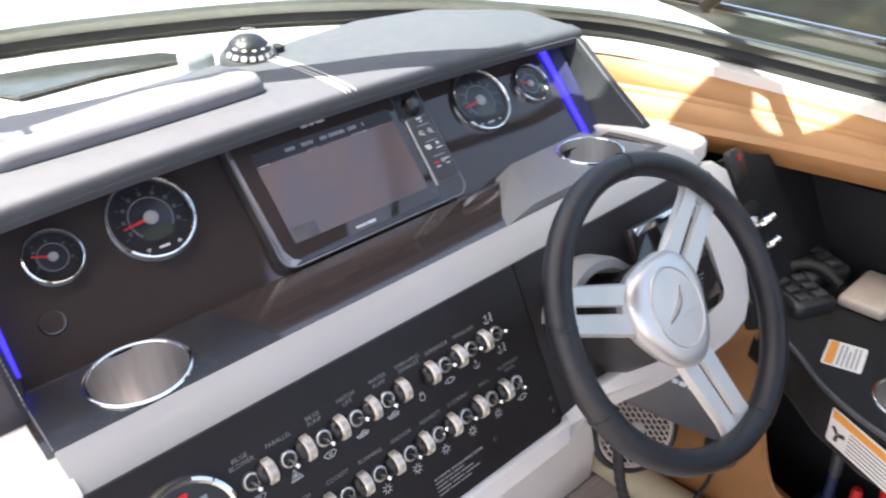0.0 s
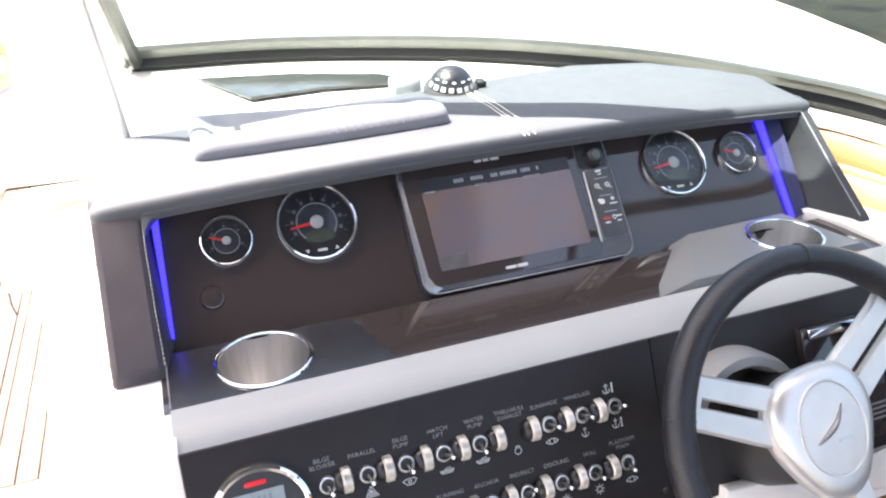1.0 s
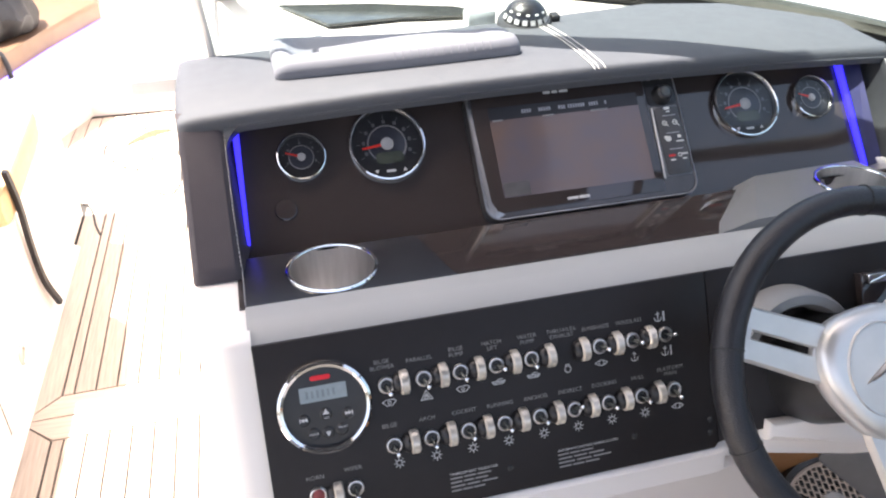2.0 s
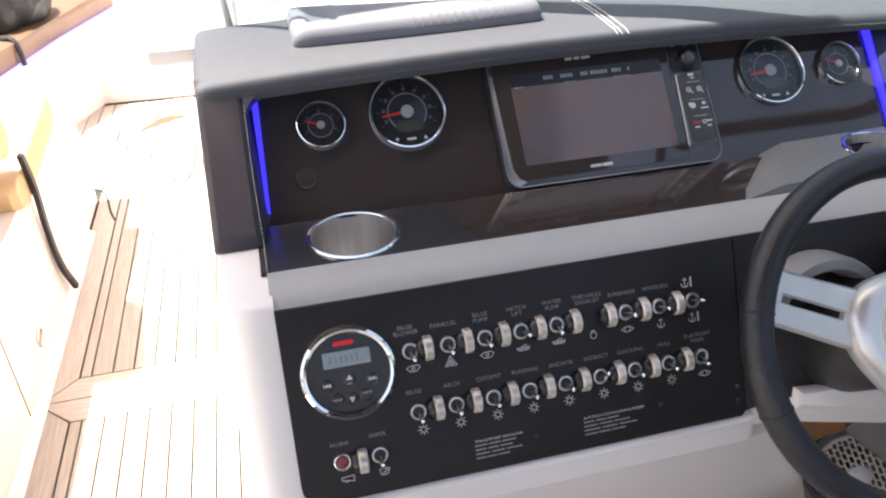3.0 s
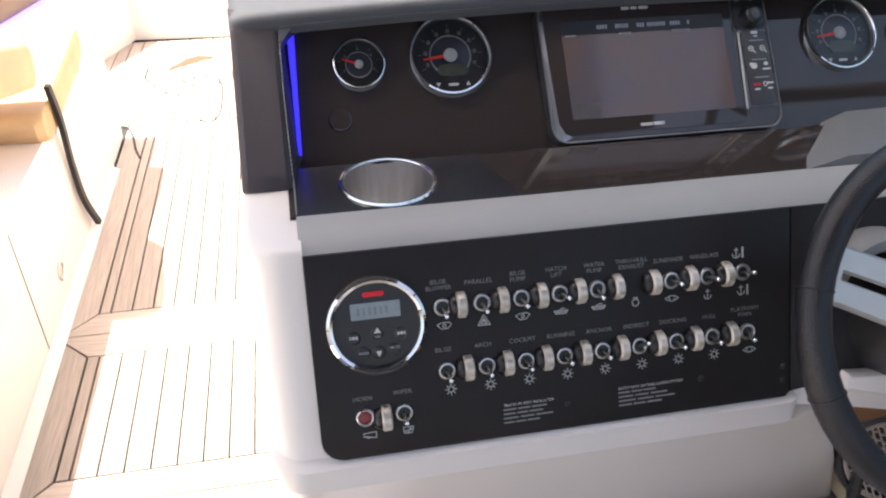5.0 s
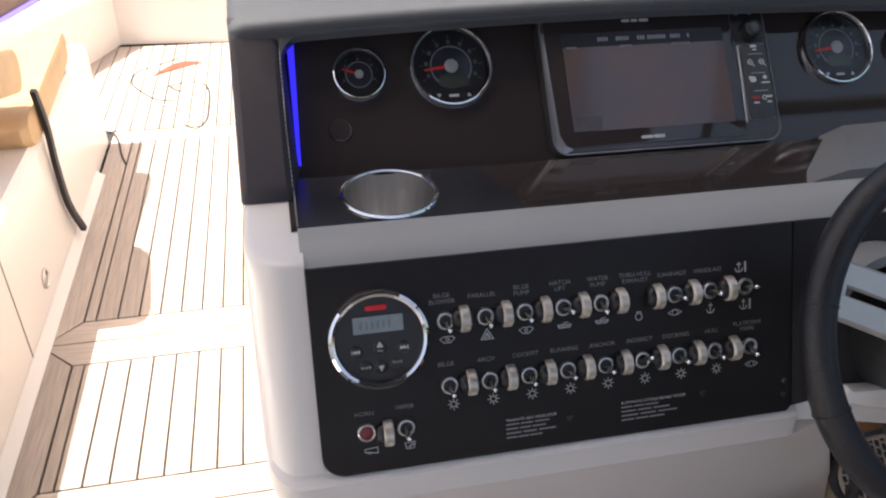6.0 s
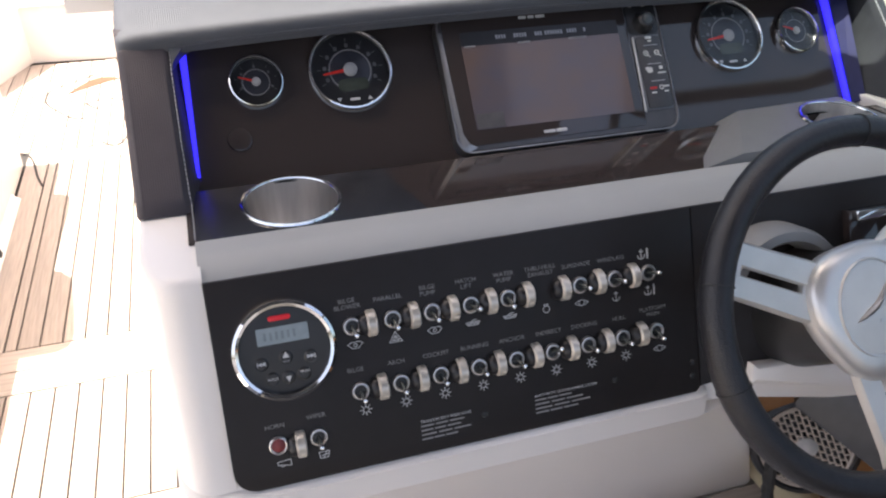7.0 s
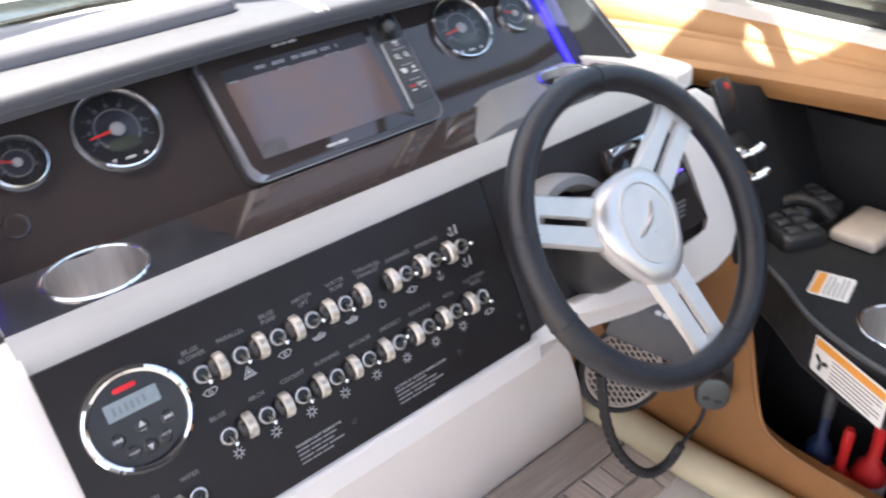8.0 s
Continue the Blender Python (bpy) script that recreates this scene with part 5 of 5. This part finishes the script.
key_block(1.115, 0.530, 0.085, 0.085, -25, 0.030)
key_block(1.030, 0.510, 0.075, 0.090, -25, 0.022)
part("lever", tube(spline([(1.055, 0.560, 0.815), (1.075, 0.535, 0.836), (1.082, 0.500, 0.838), (1.080, 0.470, 0.822)], 5), 0.009, 10), M_BLACKPL, throttle, "black curved lever between the key blocks")
part("chrome_cap", moved(lathe([(0, 0.013), (0.010, 0.011), (0.016, 0.003), (0.016, -0.016)], 20), Matrix.Translation((1.010, 0.575, 0.838)) @ Matrix.Rotation(radians(-50), 4, 'Y')), M_CHROME, throttle, "chrome pivot cap")
part("chrome_cap", moved(lathe([(0, 0.009), (0.008, 0.008), (0.012, 0.002), (0.012, -0.016)], 20), Matrix.Translation((1.040, 0.572, 0.828)) @ Matrix.Rotation(radians(20), 4, 'X')), M_CHROME, throttle, "chrome pivot cap")


# ---- bottles in the cubby ----
def bottle(x, y, z, r, h, body, cap, label, tilt=0.0):
    b = thing("spray_bottle", label, "bottle", (x, y, z), "bottles in the cubby")
    m = Matrix.Translation((x, y, z)) @ Matrix.Rotation(tilt, 4, 'Y')
    part("flask", lathe([(0, 0), (r * 0.9, 0.0), (r, 0.01), (r, h * 0.50), (r * 0.8, h * 0.60), (r * 0.36, h * 0.66), (r * 0.30, h * 0.86)], 24), body, b, m=m)
    part("cap", lathe([(r * 0.36, h * 0.82), (r * 0.38, h * 0.96), (r * 0.28, h), (0, h)], 20), cap, b, m=m)
    part("flask_label", lathe([(r * 1.004, h * 0.2), (r * 1.01, h * 0.22), (r * 1.01, h * 0.5), (r * 1.004, h * 0.52)], 24), M_PAPER, b, m=m)


M_NAVY = mat("navy_plastic", (0.010, 0.022, 0.06), 0.35, scale=60)
bottle(1.03, 0.392, 0.26, 0.026, 0.30, M_NAVY, M_HOUSING, "navy bottle with a dark grey cap")
bottle(1.022, 0.350, 0.26, 0.024, 0.25, M_RED, M_RED, "red bottle with a red cap")
bottle(1.05, 0.315, 0.26, 0.028, 0.29, M_RED, M_RED, "red bottle with a red cap")
solid("red_cloth", loft([[(1.02 + 0.05 * math.cos(a) * s, 0.18 + 0.10 * math.sin(a) * s, 0.262 + 4.5 * h) for a in [2 * math.pi * k / 24 for k in range(24)]] for s, h in ((1.0, 0), (0.95, 0.02), (0.7, 0.035), (0.3, 0.03))]), M_RED, "crumpled red cloth in the cubby", "cloth")

# ---- footwell: tan leather lining, cream roll, teak footrest ----
footwell = thing("footwell_lining", "tan leather footwell lining with a cream bottom roll", "footwell lining", (0.85, 0.65, 0.34))
lo = spline([(0.62, 0.81, 0.342), (0.82, 0.81, 0.342), (0.90, 0.80, 0.342), (0.926, 0.75, 0.342), (0.930, 0.66, 0.342), (0.932, 0.57, 0.342), (0.936, 0.48, 0.342), (0.940, 0.38, 0.342), (0.945, 0.2, 0.342), (0.95, -0.5, 0.342)], 5)
hi = spline([(0.50, 0.585, 0.86), (0.78, 0.575, 0.86), (0.90, 0.550, 0.86), (0.945, 0.532, 0.80), (0.962, 0.511, 0.66), (0.962, 0.470, 0.50), (0.962, 0.43, 0.462), (0.962, 0.36, 0.452), (0.962, 0.2, 0.452), (0.962, -0.5, 0.452)], 5)
part("lining", loft([[a + (b - a) * (k / 8) for k in range(9)] + [b + Vector((0.02, 0.02, 0)), a + Vector((0.02, 0.02, 0))] for a, b in zip(lo, hi)]), M_TAN, footwell)
part("piping", tube([p + Vector((-0.001, 0, 0)) for p in hi[16:]], 0.0045, 8), M_TAN, footwell)
roll = spline([(0.880, 0.835, 0.376), (0.894, 0.79, 0.376), (0.897, 0.70, 0.376), (0.897, 0.60, 0.376), (0.903, 0.50, 0.376), (0.911, 0.41, 0.376), (0.918, 0.2, 0.376)], 6)
part("bottom_roll", tube(roll, 0.034, 16), M_CREAM, footwell, "cream vinyl roll")

footrest = thing("footrest", "teak footrest platform with black caulking", "footrest", (0.6, 0.4, 0.0))
part("base", box(0.0, 0.96, 0.0, 0.84, 0.0, 0.332, 0.004), M_WHITE, footrest)

speaker = thing("speaker", "round marine speaker with a pale mesh grille", "speaker", (0.845, 0.664, 0.548))
SPK = Matrix.Translation((0.816, 0.645, 0.580)) @ Matrix.Rotation(radians(-30), 4, 'Z') @ Matrix.Rotation(radians(90 - 17), 4, 'X')
part("basket", lathe([(0.078, -0.02), (0.080, 0.0), (0.077, 0.008), (0.070, 0.011), (0.066, 0.008), (0.060, -0.006), (0.0, -0.012)], 48), M_BLACKPL, speaker, "black basket", m=SPK)
bars_bm = [tube([(0.064 * math.cos(a), 0.064 * math.sin(a), 0.0075) for a in [2 * math.pi * k / 40 for k in range(40)]], 0.0032, 6, True)]
for k in range(-8, 9):
    v = 0.0077 * k
    half = math.sqrt(max(0.0, 0.064 ** 2 - v * v))
    bars_bm.append(box(-half, half, v - 0.0011, v + 0.0011, 0.0055, 0.0095))
    for q in range(-5, 6):
        u = 0.0135 * (q + 0.5 * (k % 2))
        if u * u + (v + 0.0038) ** 2 < 0.061 ** 2:
            bars_bm.append(moved(box(-0.0011, 0.0011, -0.0044, 0.0044, 0.0058, 0.0092), T(u, v + 0.0038) @ Matrix.Rotation(radians(-18), 4, 'Z')))
bars_bm = [moved(b, Matrix.Rotation(radians(-62), 4, 'Z')) for b in bars_bm]
part("grille", join(*bars_bm), M_BEIGE, speaker, "pale plastic grille", m=SPK)
part("tweeter", lathe([(0, 0.016), (0.010, 0.0145), (0.016, 0.010), (0.017, 0.006)], 24), M_CAP, speaker, "grey tweeter dome", m=SPK)

radio = thing("radio_box", "dark grey radio box with pale lettering bars", "radio", (0.81, 0.58, 0.72))
RB = Matrix.Translation((0.787, 0.548, 0.722)) @ Matrix.Rotation(radians(-42), 4, 'Z') @ Matrix.Rotation(radians(90 - 18), 4, 'X') @ Matrix.Rotation(radians(-26), 4, 'Z')
part("case", prism(rounded(0.165, 0.078, 0.008, 4), -0.08, 0.0, 0.003), M_HOUSING, radio, m=RB)
part("printed_bar", join(*[prism(rounded(w, 0.007, 0.003, 3, x, 0.022), 0.0, 0.0006) for x, w in ((-0.024, 0.010), (-0.011, 0.012), (0.004, 0.013), (0.019, 0.012), (0.032, 0.010))]), M_INK, radio, m=RB, smooth=False)

mic = thing("radio_microphone", "grey hand microphone hanging on a black coiled cord", "microphone", (0.93, 0.50, 0.50))
MM = Matrix.Translation((0.918, 0.536, 0.537)) @ Matrix.Rotation(radians(-48), 4, 'Z') @ Matrix.Rotation(radians(90 - 10), 4, 'X')
part("handset", loft([[(x * s, y * s, h) for x, y in rounded(0.056, 0.064, 0.026, 6)] for s, h in ((0.9, -0.016), (1.0, -0.010), (1.0, 0.008), (0.9, 0.014), (0.75, 0.016))]), M_FRAME, mic, m=MM)
part("key", prism(rounded(0.012, 0.006, 0.002, 3, -0.012, -0.006), 0.0155, 0.018, 0.0008), M_BLACKPL, mic, m=MM)
part("key", prism(rounded(0.012, 0.006, 0.002, 3, 0.008, -0.012), 0.0155, 0.018, 0.0008), M_BLACKPL, mic, m=MM)
cord = spline([(0.705, 0.600, 0.660), (0.720, 0.598, 0.562), (0.746, 0.592, 0.482), (0.778, 0.575, 0.425), (0.814, 0.565, 0.398), (0.845, 0.555, 0.410), (0.862, 0.545, 0.449), (0.904, 0.545, 0.466), (0.919, 0.545, 0.487), (0.921, 0.542, 0.512)], 12)
wob = []
for k, p in enumerate(cord):
    wob.append(0.0085 if k < len(cord) * 0.66 else 0.0036)
part("holder", box(-0.022, 0.022, -0.020, 0.040, -0.040, -0.014, 0.005), M_BLACKPL, mic, "black mounting clip", m=MM @ T(0.014, 0.012))
part("cord", tube([p + Vector((0.0015 * math.sin(k * 2.1), 0, 0.0015 * math.cos(k * 2.1))) for k, p in enumerate(cord)], wob, 8), M_RUBBER, mic, "black coiled cord")

# ---- port side: seat box, cushions, strap ----
solid("wall_port", loft([[(-0.70, y, 0.0), (-0.70, y, 0.40), (-0.715, y, 0.42), (-1.7, y, 0.42), (-1.7, y, 0.0)] for y in (-2.0, 1.80, 1.803, 1.813, 1.816, 3.19)]), M_WHITE, "white gelcoat seat base along the walkway", "wall", kind="structure")
solid("wall_seam", box(-0.7025, -0.699, 1.806, 1.811, 0.02, 0.40), M_FRAME, "thin dark joint in the white seat base", "trim", kind="structure")
solid("trim_port", loft([[(-0.699, y, 0.0), (-0.672, y, 0.002), (-0.690, y, 0.014), (-0.699, y, 0.030)] for y in (-2.0, 0.5, 1.85, 2.9)]), M_WHITE, "white coved trim between seat base and deck", "trim", kind="structure")
latch = thing("flush_latch", "round steel flush latch in the white seat base", "latch", (-0.70, 2.05, 0.11))
LM = Matrix.Translation((-0.70, 2.06, 0.112)) @ Matrix.Rotation(radians(90), 4, 'Y')
part("ring", lathe([(0.030, 0.0), (0.030, 0.005), (0.024, 0.007), (0.020, 0.003)], 28), M_STEEL, latch, m=LM)
part("pull", lathe([(0, 0.003), (0.012, 0.003), (0.020, 0.001)], 24), M_SATIN, latch, m=LM)


def cushion(name, y0, z0, y1, z1, thick, x0, x1, label):
    d = Vector((0, y1 - y0, z1 - z0))
    L = d.length
    d.normalize()
    nn = Vector((0, -d.z, d.y))
    rows = []
    for x, s in ((x1, 0.80), (x1 - 0.008, 0.95), (x1 - 0.03, 1.0), (x0 + 0.03, 1.0), (x0, 0.8)):
        ring = []
        for a, b in rounded(L, thick, thick * 0.42, 6):
            q = Vector((0, (y0 + y1) / 2, (z0 + z1) / 2)) + d * a * s + nn * b * s
            ring.append((x, q.y, q.z))
        rows.append(ring)
    return solid(name, loft(rows), M_TANPALE, label, "cushion", "walkway seat cushions")


cushion("seat_cushion", 2.27, 0.455, 2.93, 0.520, 0.10, -1.5, -0.690, "honey tan leather seat cushion on the white seat base")
cushion("seat_cushion", 1.98, 0.735, 2.37, 0.625, 0.125, -1.5, -0.690, "honey tan leather cushion folded up on the seat")
strap_pts = spline([(-0.690, 2.37, 0.56), (-0.684, 2.38, 0.44), (-0.690, 2.39, 0.30), (-0.688, 2.40, 0.16), (-0.680, 2.46, 0.03)], 6)
solid("strap", loft([[p + Vector((0.014, -0.016, 0)), p + Vector((0.014, 0.012, 0)), p + Vector((-0.002, 0.016, 0)), p + Vector((-0.002, -0.012, 0))] for p in strap_pts]), M_BAGBLK, "black webbing strap hanging down the seat base", "strap")

# ---- bow ----
bow_out = [(-1.25, 3.33), (-0.977, 4.0), (-0.802, 4.433), (-0.03, 4.39), (-0.03, 6.4), (-2.6, 6.4), (-2.6, 3.35)]
pad_out = [(-1.33, 3.50), (-1.155, 4.17), (-1.005, 4.75), (-0.795, 5.40), (-0.93, 6.35), (-2.5, 6.35), (-2.5, 3.50)]
bow_seat = thing("bow_seat", "white bow seat base with tan leather upholstery", "bow seat", (-1.4, 5.0, 0.0))
part("base", prism(bow_out, 0.0, 0.30, 0.03, 4), M_WHITE, bow_seat)
part("cushion", prism(pad_out, 0.302, 0.41, 0.03, 4), M_SADDLE, bow_seat, "tan leather cushion")
part("backrest", prism([(-1.2, 5.95), (-0.88, 5.95), (-0.95, 6.33), (-2.4, 6.33), (-2.4, 5.95)], 0.41, 0.68, 0.04, 4), M_TANPALE, bow_seat, "honey tan backrest")
part("light_line", tube([(-1.322, 3.50, 0.306), (-1.147, 4.17, 0.306), (-0.997, 4.75, 0.306), (-0.788, 5.39, 0.306)], 0.006, 6), glow("violet_led", (0.25, 0.2, 1.0), 0.8), bow_seat, "violet light line")
bag = thing("duffel_bag", "crumpled black nylon bag lying on the bow cushion", "bag", (-1.31, 4.78, 0.41))
bag_rows = []
for z, s in ((0.41, 0.80), (0.42, 0.92), (0.46, 1.0), (0.51, 1.04), (0.56, 1.0), (0.61, 0.94), (0.66, 0.80), (0.70, 0.60), (0.725, 0.35), (0.735, 0.12)):
    ring = []
    for k in range(64):
        a = 2 * math.pi * k / 64
        crease = noise.noise((3.2 * math.cos(a), 3.2 * math.sin(a), z * 11)) * 0.16 + noise.noise((8 * math.cos(a), 8 * math.sin(a), z * 26 + 5)) * 0.07
        ring.append((-1.31 + s * 0.27 * math.cos(a) * (1 + crease), 4.78 + s * 0.33 * math.sin(a) * (1 + crease), z + 0.03 * noise.noise((5 * math.cos(a), 5 * math.sin(a), z * 9 + 2)) * (z > 0.43)))
    bag_rows.append(ring)
part("sack", loft(bag_rows), M_BAGBLK, bag)
part("strap", tube(spline([(-1.36, 4.52, 0.66), (-1.29, 4.44, 0.55), (-1.22, 4.38, 0.425), (-1.14, 4.31, 0.425), (-1.108, 4.28, 0.36), (-1.105, 4.27, 0.27)], 6), 0.013, 8), M_BAGBLK, bag)
solid("hull_port", loft([[(-2.7, y, -1.0), (-2.7, y, 1.0), (-2.5, y, 1.05), (-2.5, y, -0.1)] for y in (-2.5, 3.0, 6.6)]), M_WHITE, "white port hull side", "hull", kind="structure")
solid("hull_bow", box(-2.6, 0.9, 6.42, 6.6, -1.0, 0.95, 0.02), M_WHITE, "white bow bulkhead", "hull", kind="structure")
solid("wall_bow_starboard", box(-0.03, 0.0, 1.50, 6.45, 0.0, 1.10, 0.006), M_WHITE, "white inner side of the foredeck", "wall", kind="structure")
solid("wall_aft", box(-2.6, 1.6, -2.6, -2.5, -0.1, 1.0), M_WHITE, "white aft cockpit wall", "wall", kind="structure")
ring_pull = thing("deck_ring", "small steel lifting ring set in the teak deck", "ring pull", (-0.53, 3.54, 0.0), "deck rings")
part("plate", prism(rounded(0.07, 0.035, 0.012, 5, -0.53, 3.54), 0.0, 0.004, 0.001), M_STEEL, ring_pull)
part("ring", tube([(-0.53 + 0.018 * math.cos(a), 3.54 + 0.012 * math.sin(a), 0.006) for a in [2 * math.pi * k / 20 for k in range(20)]], 0.002, 6, True), M_STEEL, ring_pull)
copy_thing(ring_pull, Matrix.Translation((-0.887, 3.69, 0.0)))
copy_thing(ring_pull, Matrix.Translation((-0.704, 4.52, 0.300)))


# ---- teak planks ----
def plank(x0, x1, y0, y1, parent, z0=-0.006, z1=0.0, g=0.0027):
    w, h = x1 - x0 - 2 * g, y1 - y0 - 2 * g
    bm = prism([(-w / 2, -h / 2), (w / 2, -h / 2), (w / 2, h / 2), (-w / 2, h / 2)], z0, z1, 0.0006, 1)
    ob = part("plank", bm, M_TEAKS if w < h else M_TEAKC, parent, smooth=False)
    ob.matrix_basis = T((x0 + x1) / 2, (y0 + y1) / 2, 0.0)
    ob.matrix_parent_inverse = parent.matrix_basis.inverted()
    return ob


def teak(name, along):
    m = mat(name, (0.53, 0.445, 0.380), 0.62, var=0.2, scale=8, stretch=(16, 1, 16) if along == "y" else (1, 16, 16), bump=0.3, bump_scale=60)
    nt = m.node_tree
    n, l = nt.nodes, nt.links
    b = n["Principled BSDF"]
    old = b.inputs["Base Color"].links[0].from_socket
    info = n.new("ShaderNodeObjectInfo")
    mr = n.new("ShaderNodeMapRange")
    mr.inputs["To Min"].default_value, mr.inputs["To Max"].default_value = 0.78, 1.12
    l.new(info.outputs["Random"], mr.inputs[0])
    hs = n.new("ShaderNodeHueSaturation")
    l.new(mr.outputs[0], hs.inputs["Value"])
    l.new(old, hs.inputs["Color"])
    l.new(hs.outputs[0], b.inputs["Base Color"])
    return m


M_TEAKS, M_TEAKC = teak("teak_lengthwise", "y"), teak("teak_crosswise", "x")
seams = [-0.605, -0.573] + [-0.513 + 0.0598 * k for k in range(9)]


def board(poly, parent, along="y", z0=-0.006, z1=0.0):
    """A board cut to a polygon, such as a mitred border."""
    c = Vector((sum(p[0] for p in poly) / len(poly), sum(p[1] for p in poly) / len(poly)))
    bm = prism([((x - c.x) * 0.995 - 0.002 * (x > c.x) + 0.002 * (x < c.x), (y - c.y) - 0.002 * (y > c.y) + 0.002 * (y < c.y)) for x, y in poly], z0, z1, 0.0006, 1)
    ob = part("plank", bm, M_TEAKS if along == "y" else M_TEAKC, parent, smooth=False)
    ob.matrix_basis = T(c.x, c.y, 0.0)
    ob.matrix_parent_inverse = parent.matrix_basis.inverted()


XO, XI = -0.692, -0.607
PANELS = [(0.35, 1.185), (1.357, 1.790), (1.980, 3.19)]
for y0, y1 in PANELS:
    board([(XO, y0 - 0.083), (XI, y0), (XI, y1), (XO, y1 + 0.083)], floor)
    for a, b in zip(seams, seams[1:]):
        plank(a, min(b, -0.03), y0, y1, floor)
for (a0, a1), (b0, b1) in zip(PANELS, PANELS[1:]):
    mid = (a1 + b0) / 2
    board([(XO, a1 + 0.086), (XI, a1), (-0.03, a1), (-0.03, mid), (XO, mid)], floor, "x")
    board([(XO, mid), (-0.03, mid), (-0.03, b0), (XI, b0), (XO, b0 - 0.086)], floor, "x")
board([(XO, 3.276), (XI, 3.19), (-0.03, 3.19), (-0.03, 3.30), (XO, 3.30)], floor, "x")
for k in range(20):
    plank(-1.23 + 0.06 * k, -1.17 + 0.06 * k, 3.305, 4.40, floor)
# leaf-shaped red-brown patch just above the bow planks
patch_rows = []
for k in range(13):
    f = k / 12
    x, y = -0.60 + 0.24 * f, 3.925 + 0.165 * f + 0.055 * math.sin(math.pi * f)
    w = 0.004 + 0.045 * math.sin(math.pi * f)
    patch_rows.append([(x, y - w, 0.0005), (x, y - w, 0.002), (x, y + w, 0.002), (x, y + w, 0.0005)])
solid("deck_patch", loft(patch_rows), mat("red_brown_patch", (0.20, 0.072, 0.04), 0.5, scale=20), "leaf-shaped red-brown patch on the bow deck", "inlay", kind="structure")


def seam(points, r=0.0045):
    """A caulked seam that curves over the planks."""
    pts = spline(points, 6)
    side = []
    for k, p in enumerate(pts):
        d = (pts[min(k + 1, len(pts) - 1)] - pts[max(k - 1, 0)]).normalized()
        n = Vector((-d.y, d.x, 0)) * r
        side.append([p - n, p - n + Vector((0, 0, 0.0012)), p + n + Vector((0, 0, 0.0012)), p + n])
    return loft(side)


hatch = thing("deck_hatch", "rounded teak hatch outlined by black caulking in the bow deck", "hatch", (-0.45, 3.6, 0.0))
part("outline", seam([(-0.42, 3.345, 0), (-0.356, 3.28, 0), (-0.314, 3.359, 0), (-0.308, 3.52, 0), (-0.313, 3.68, 0), (-0.342, 3.79, 0), (-0.42, 3.83, 0), (-0.504, 3.79, 0)]), M_CAULK, hatch)
part("outline", seam([(-0.47, 3.61, 0), (-0.547, 3.627, 0), (-0.616, 3.722, 0), (-0.672, 3.82, 0), (-0.686, 3.91, 0), (-0.668, 4.01, 0), (-0.60, 4.07, 0), (-0.48, 4.18, 0)]), M_CAULK, hatch)
part("border_seam", seam([(-0.607, 2.98, 0), (-0.636, 3.075, 0), (-0.662, 3.20, 0), (-0.700, 3.29, 0), (-0.76, 3.33, 0)]), M_CAULK, floor)
part("outline", seam([(-0.504, 3.79, 0), (-0.46, 3.725, 0), (-0.403, 3.712, 0)]), M_CAULK, hatch)

# footrest boards


def rest_plank(x0, x1, y0, y1):
    ob = plank(x0, x1, y0, y1, footrest, 0.0, 0.010)
    ob.matrix_basis = Matrix.Translation((0, 0, 0.332)) @ ob.matrix_basis


rest_plank(0.11, 0.884, 0.677, 0.762)
rest_plank(0.850, 0.884, 0.555, 0.674)
rest_plank(0.11, 0.847, 0.555, 0.605)
for k in range(15):
    rest_plank(0.802 - 0.048 * k, 0.850 - 0.048 * k, 0.608, 0.674)
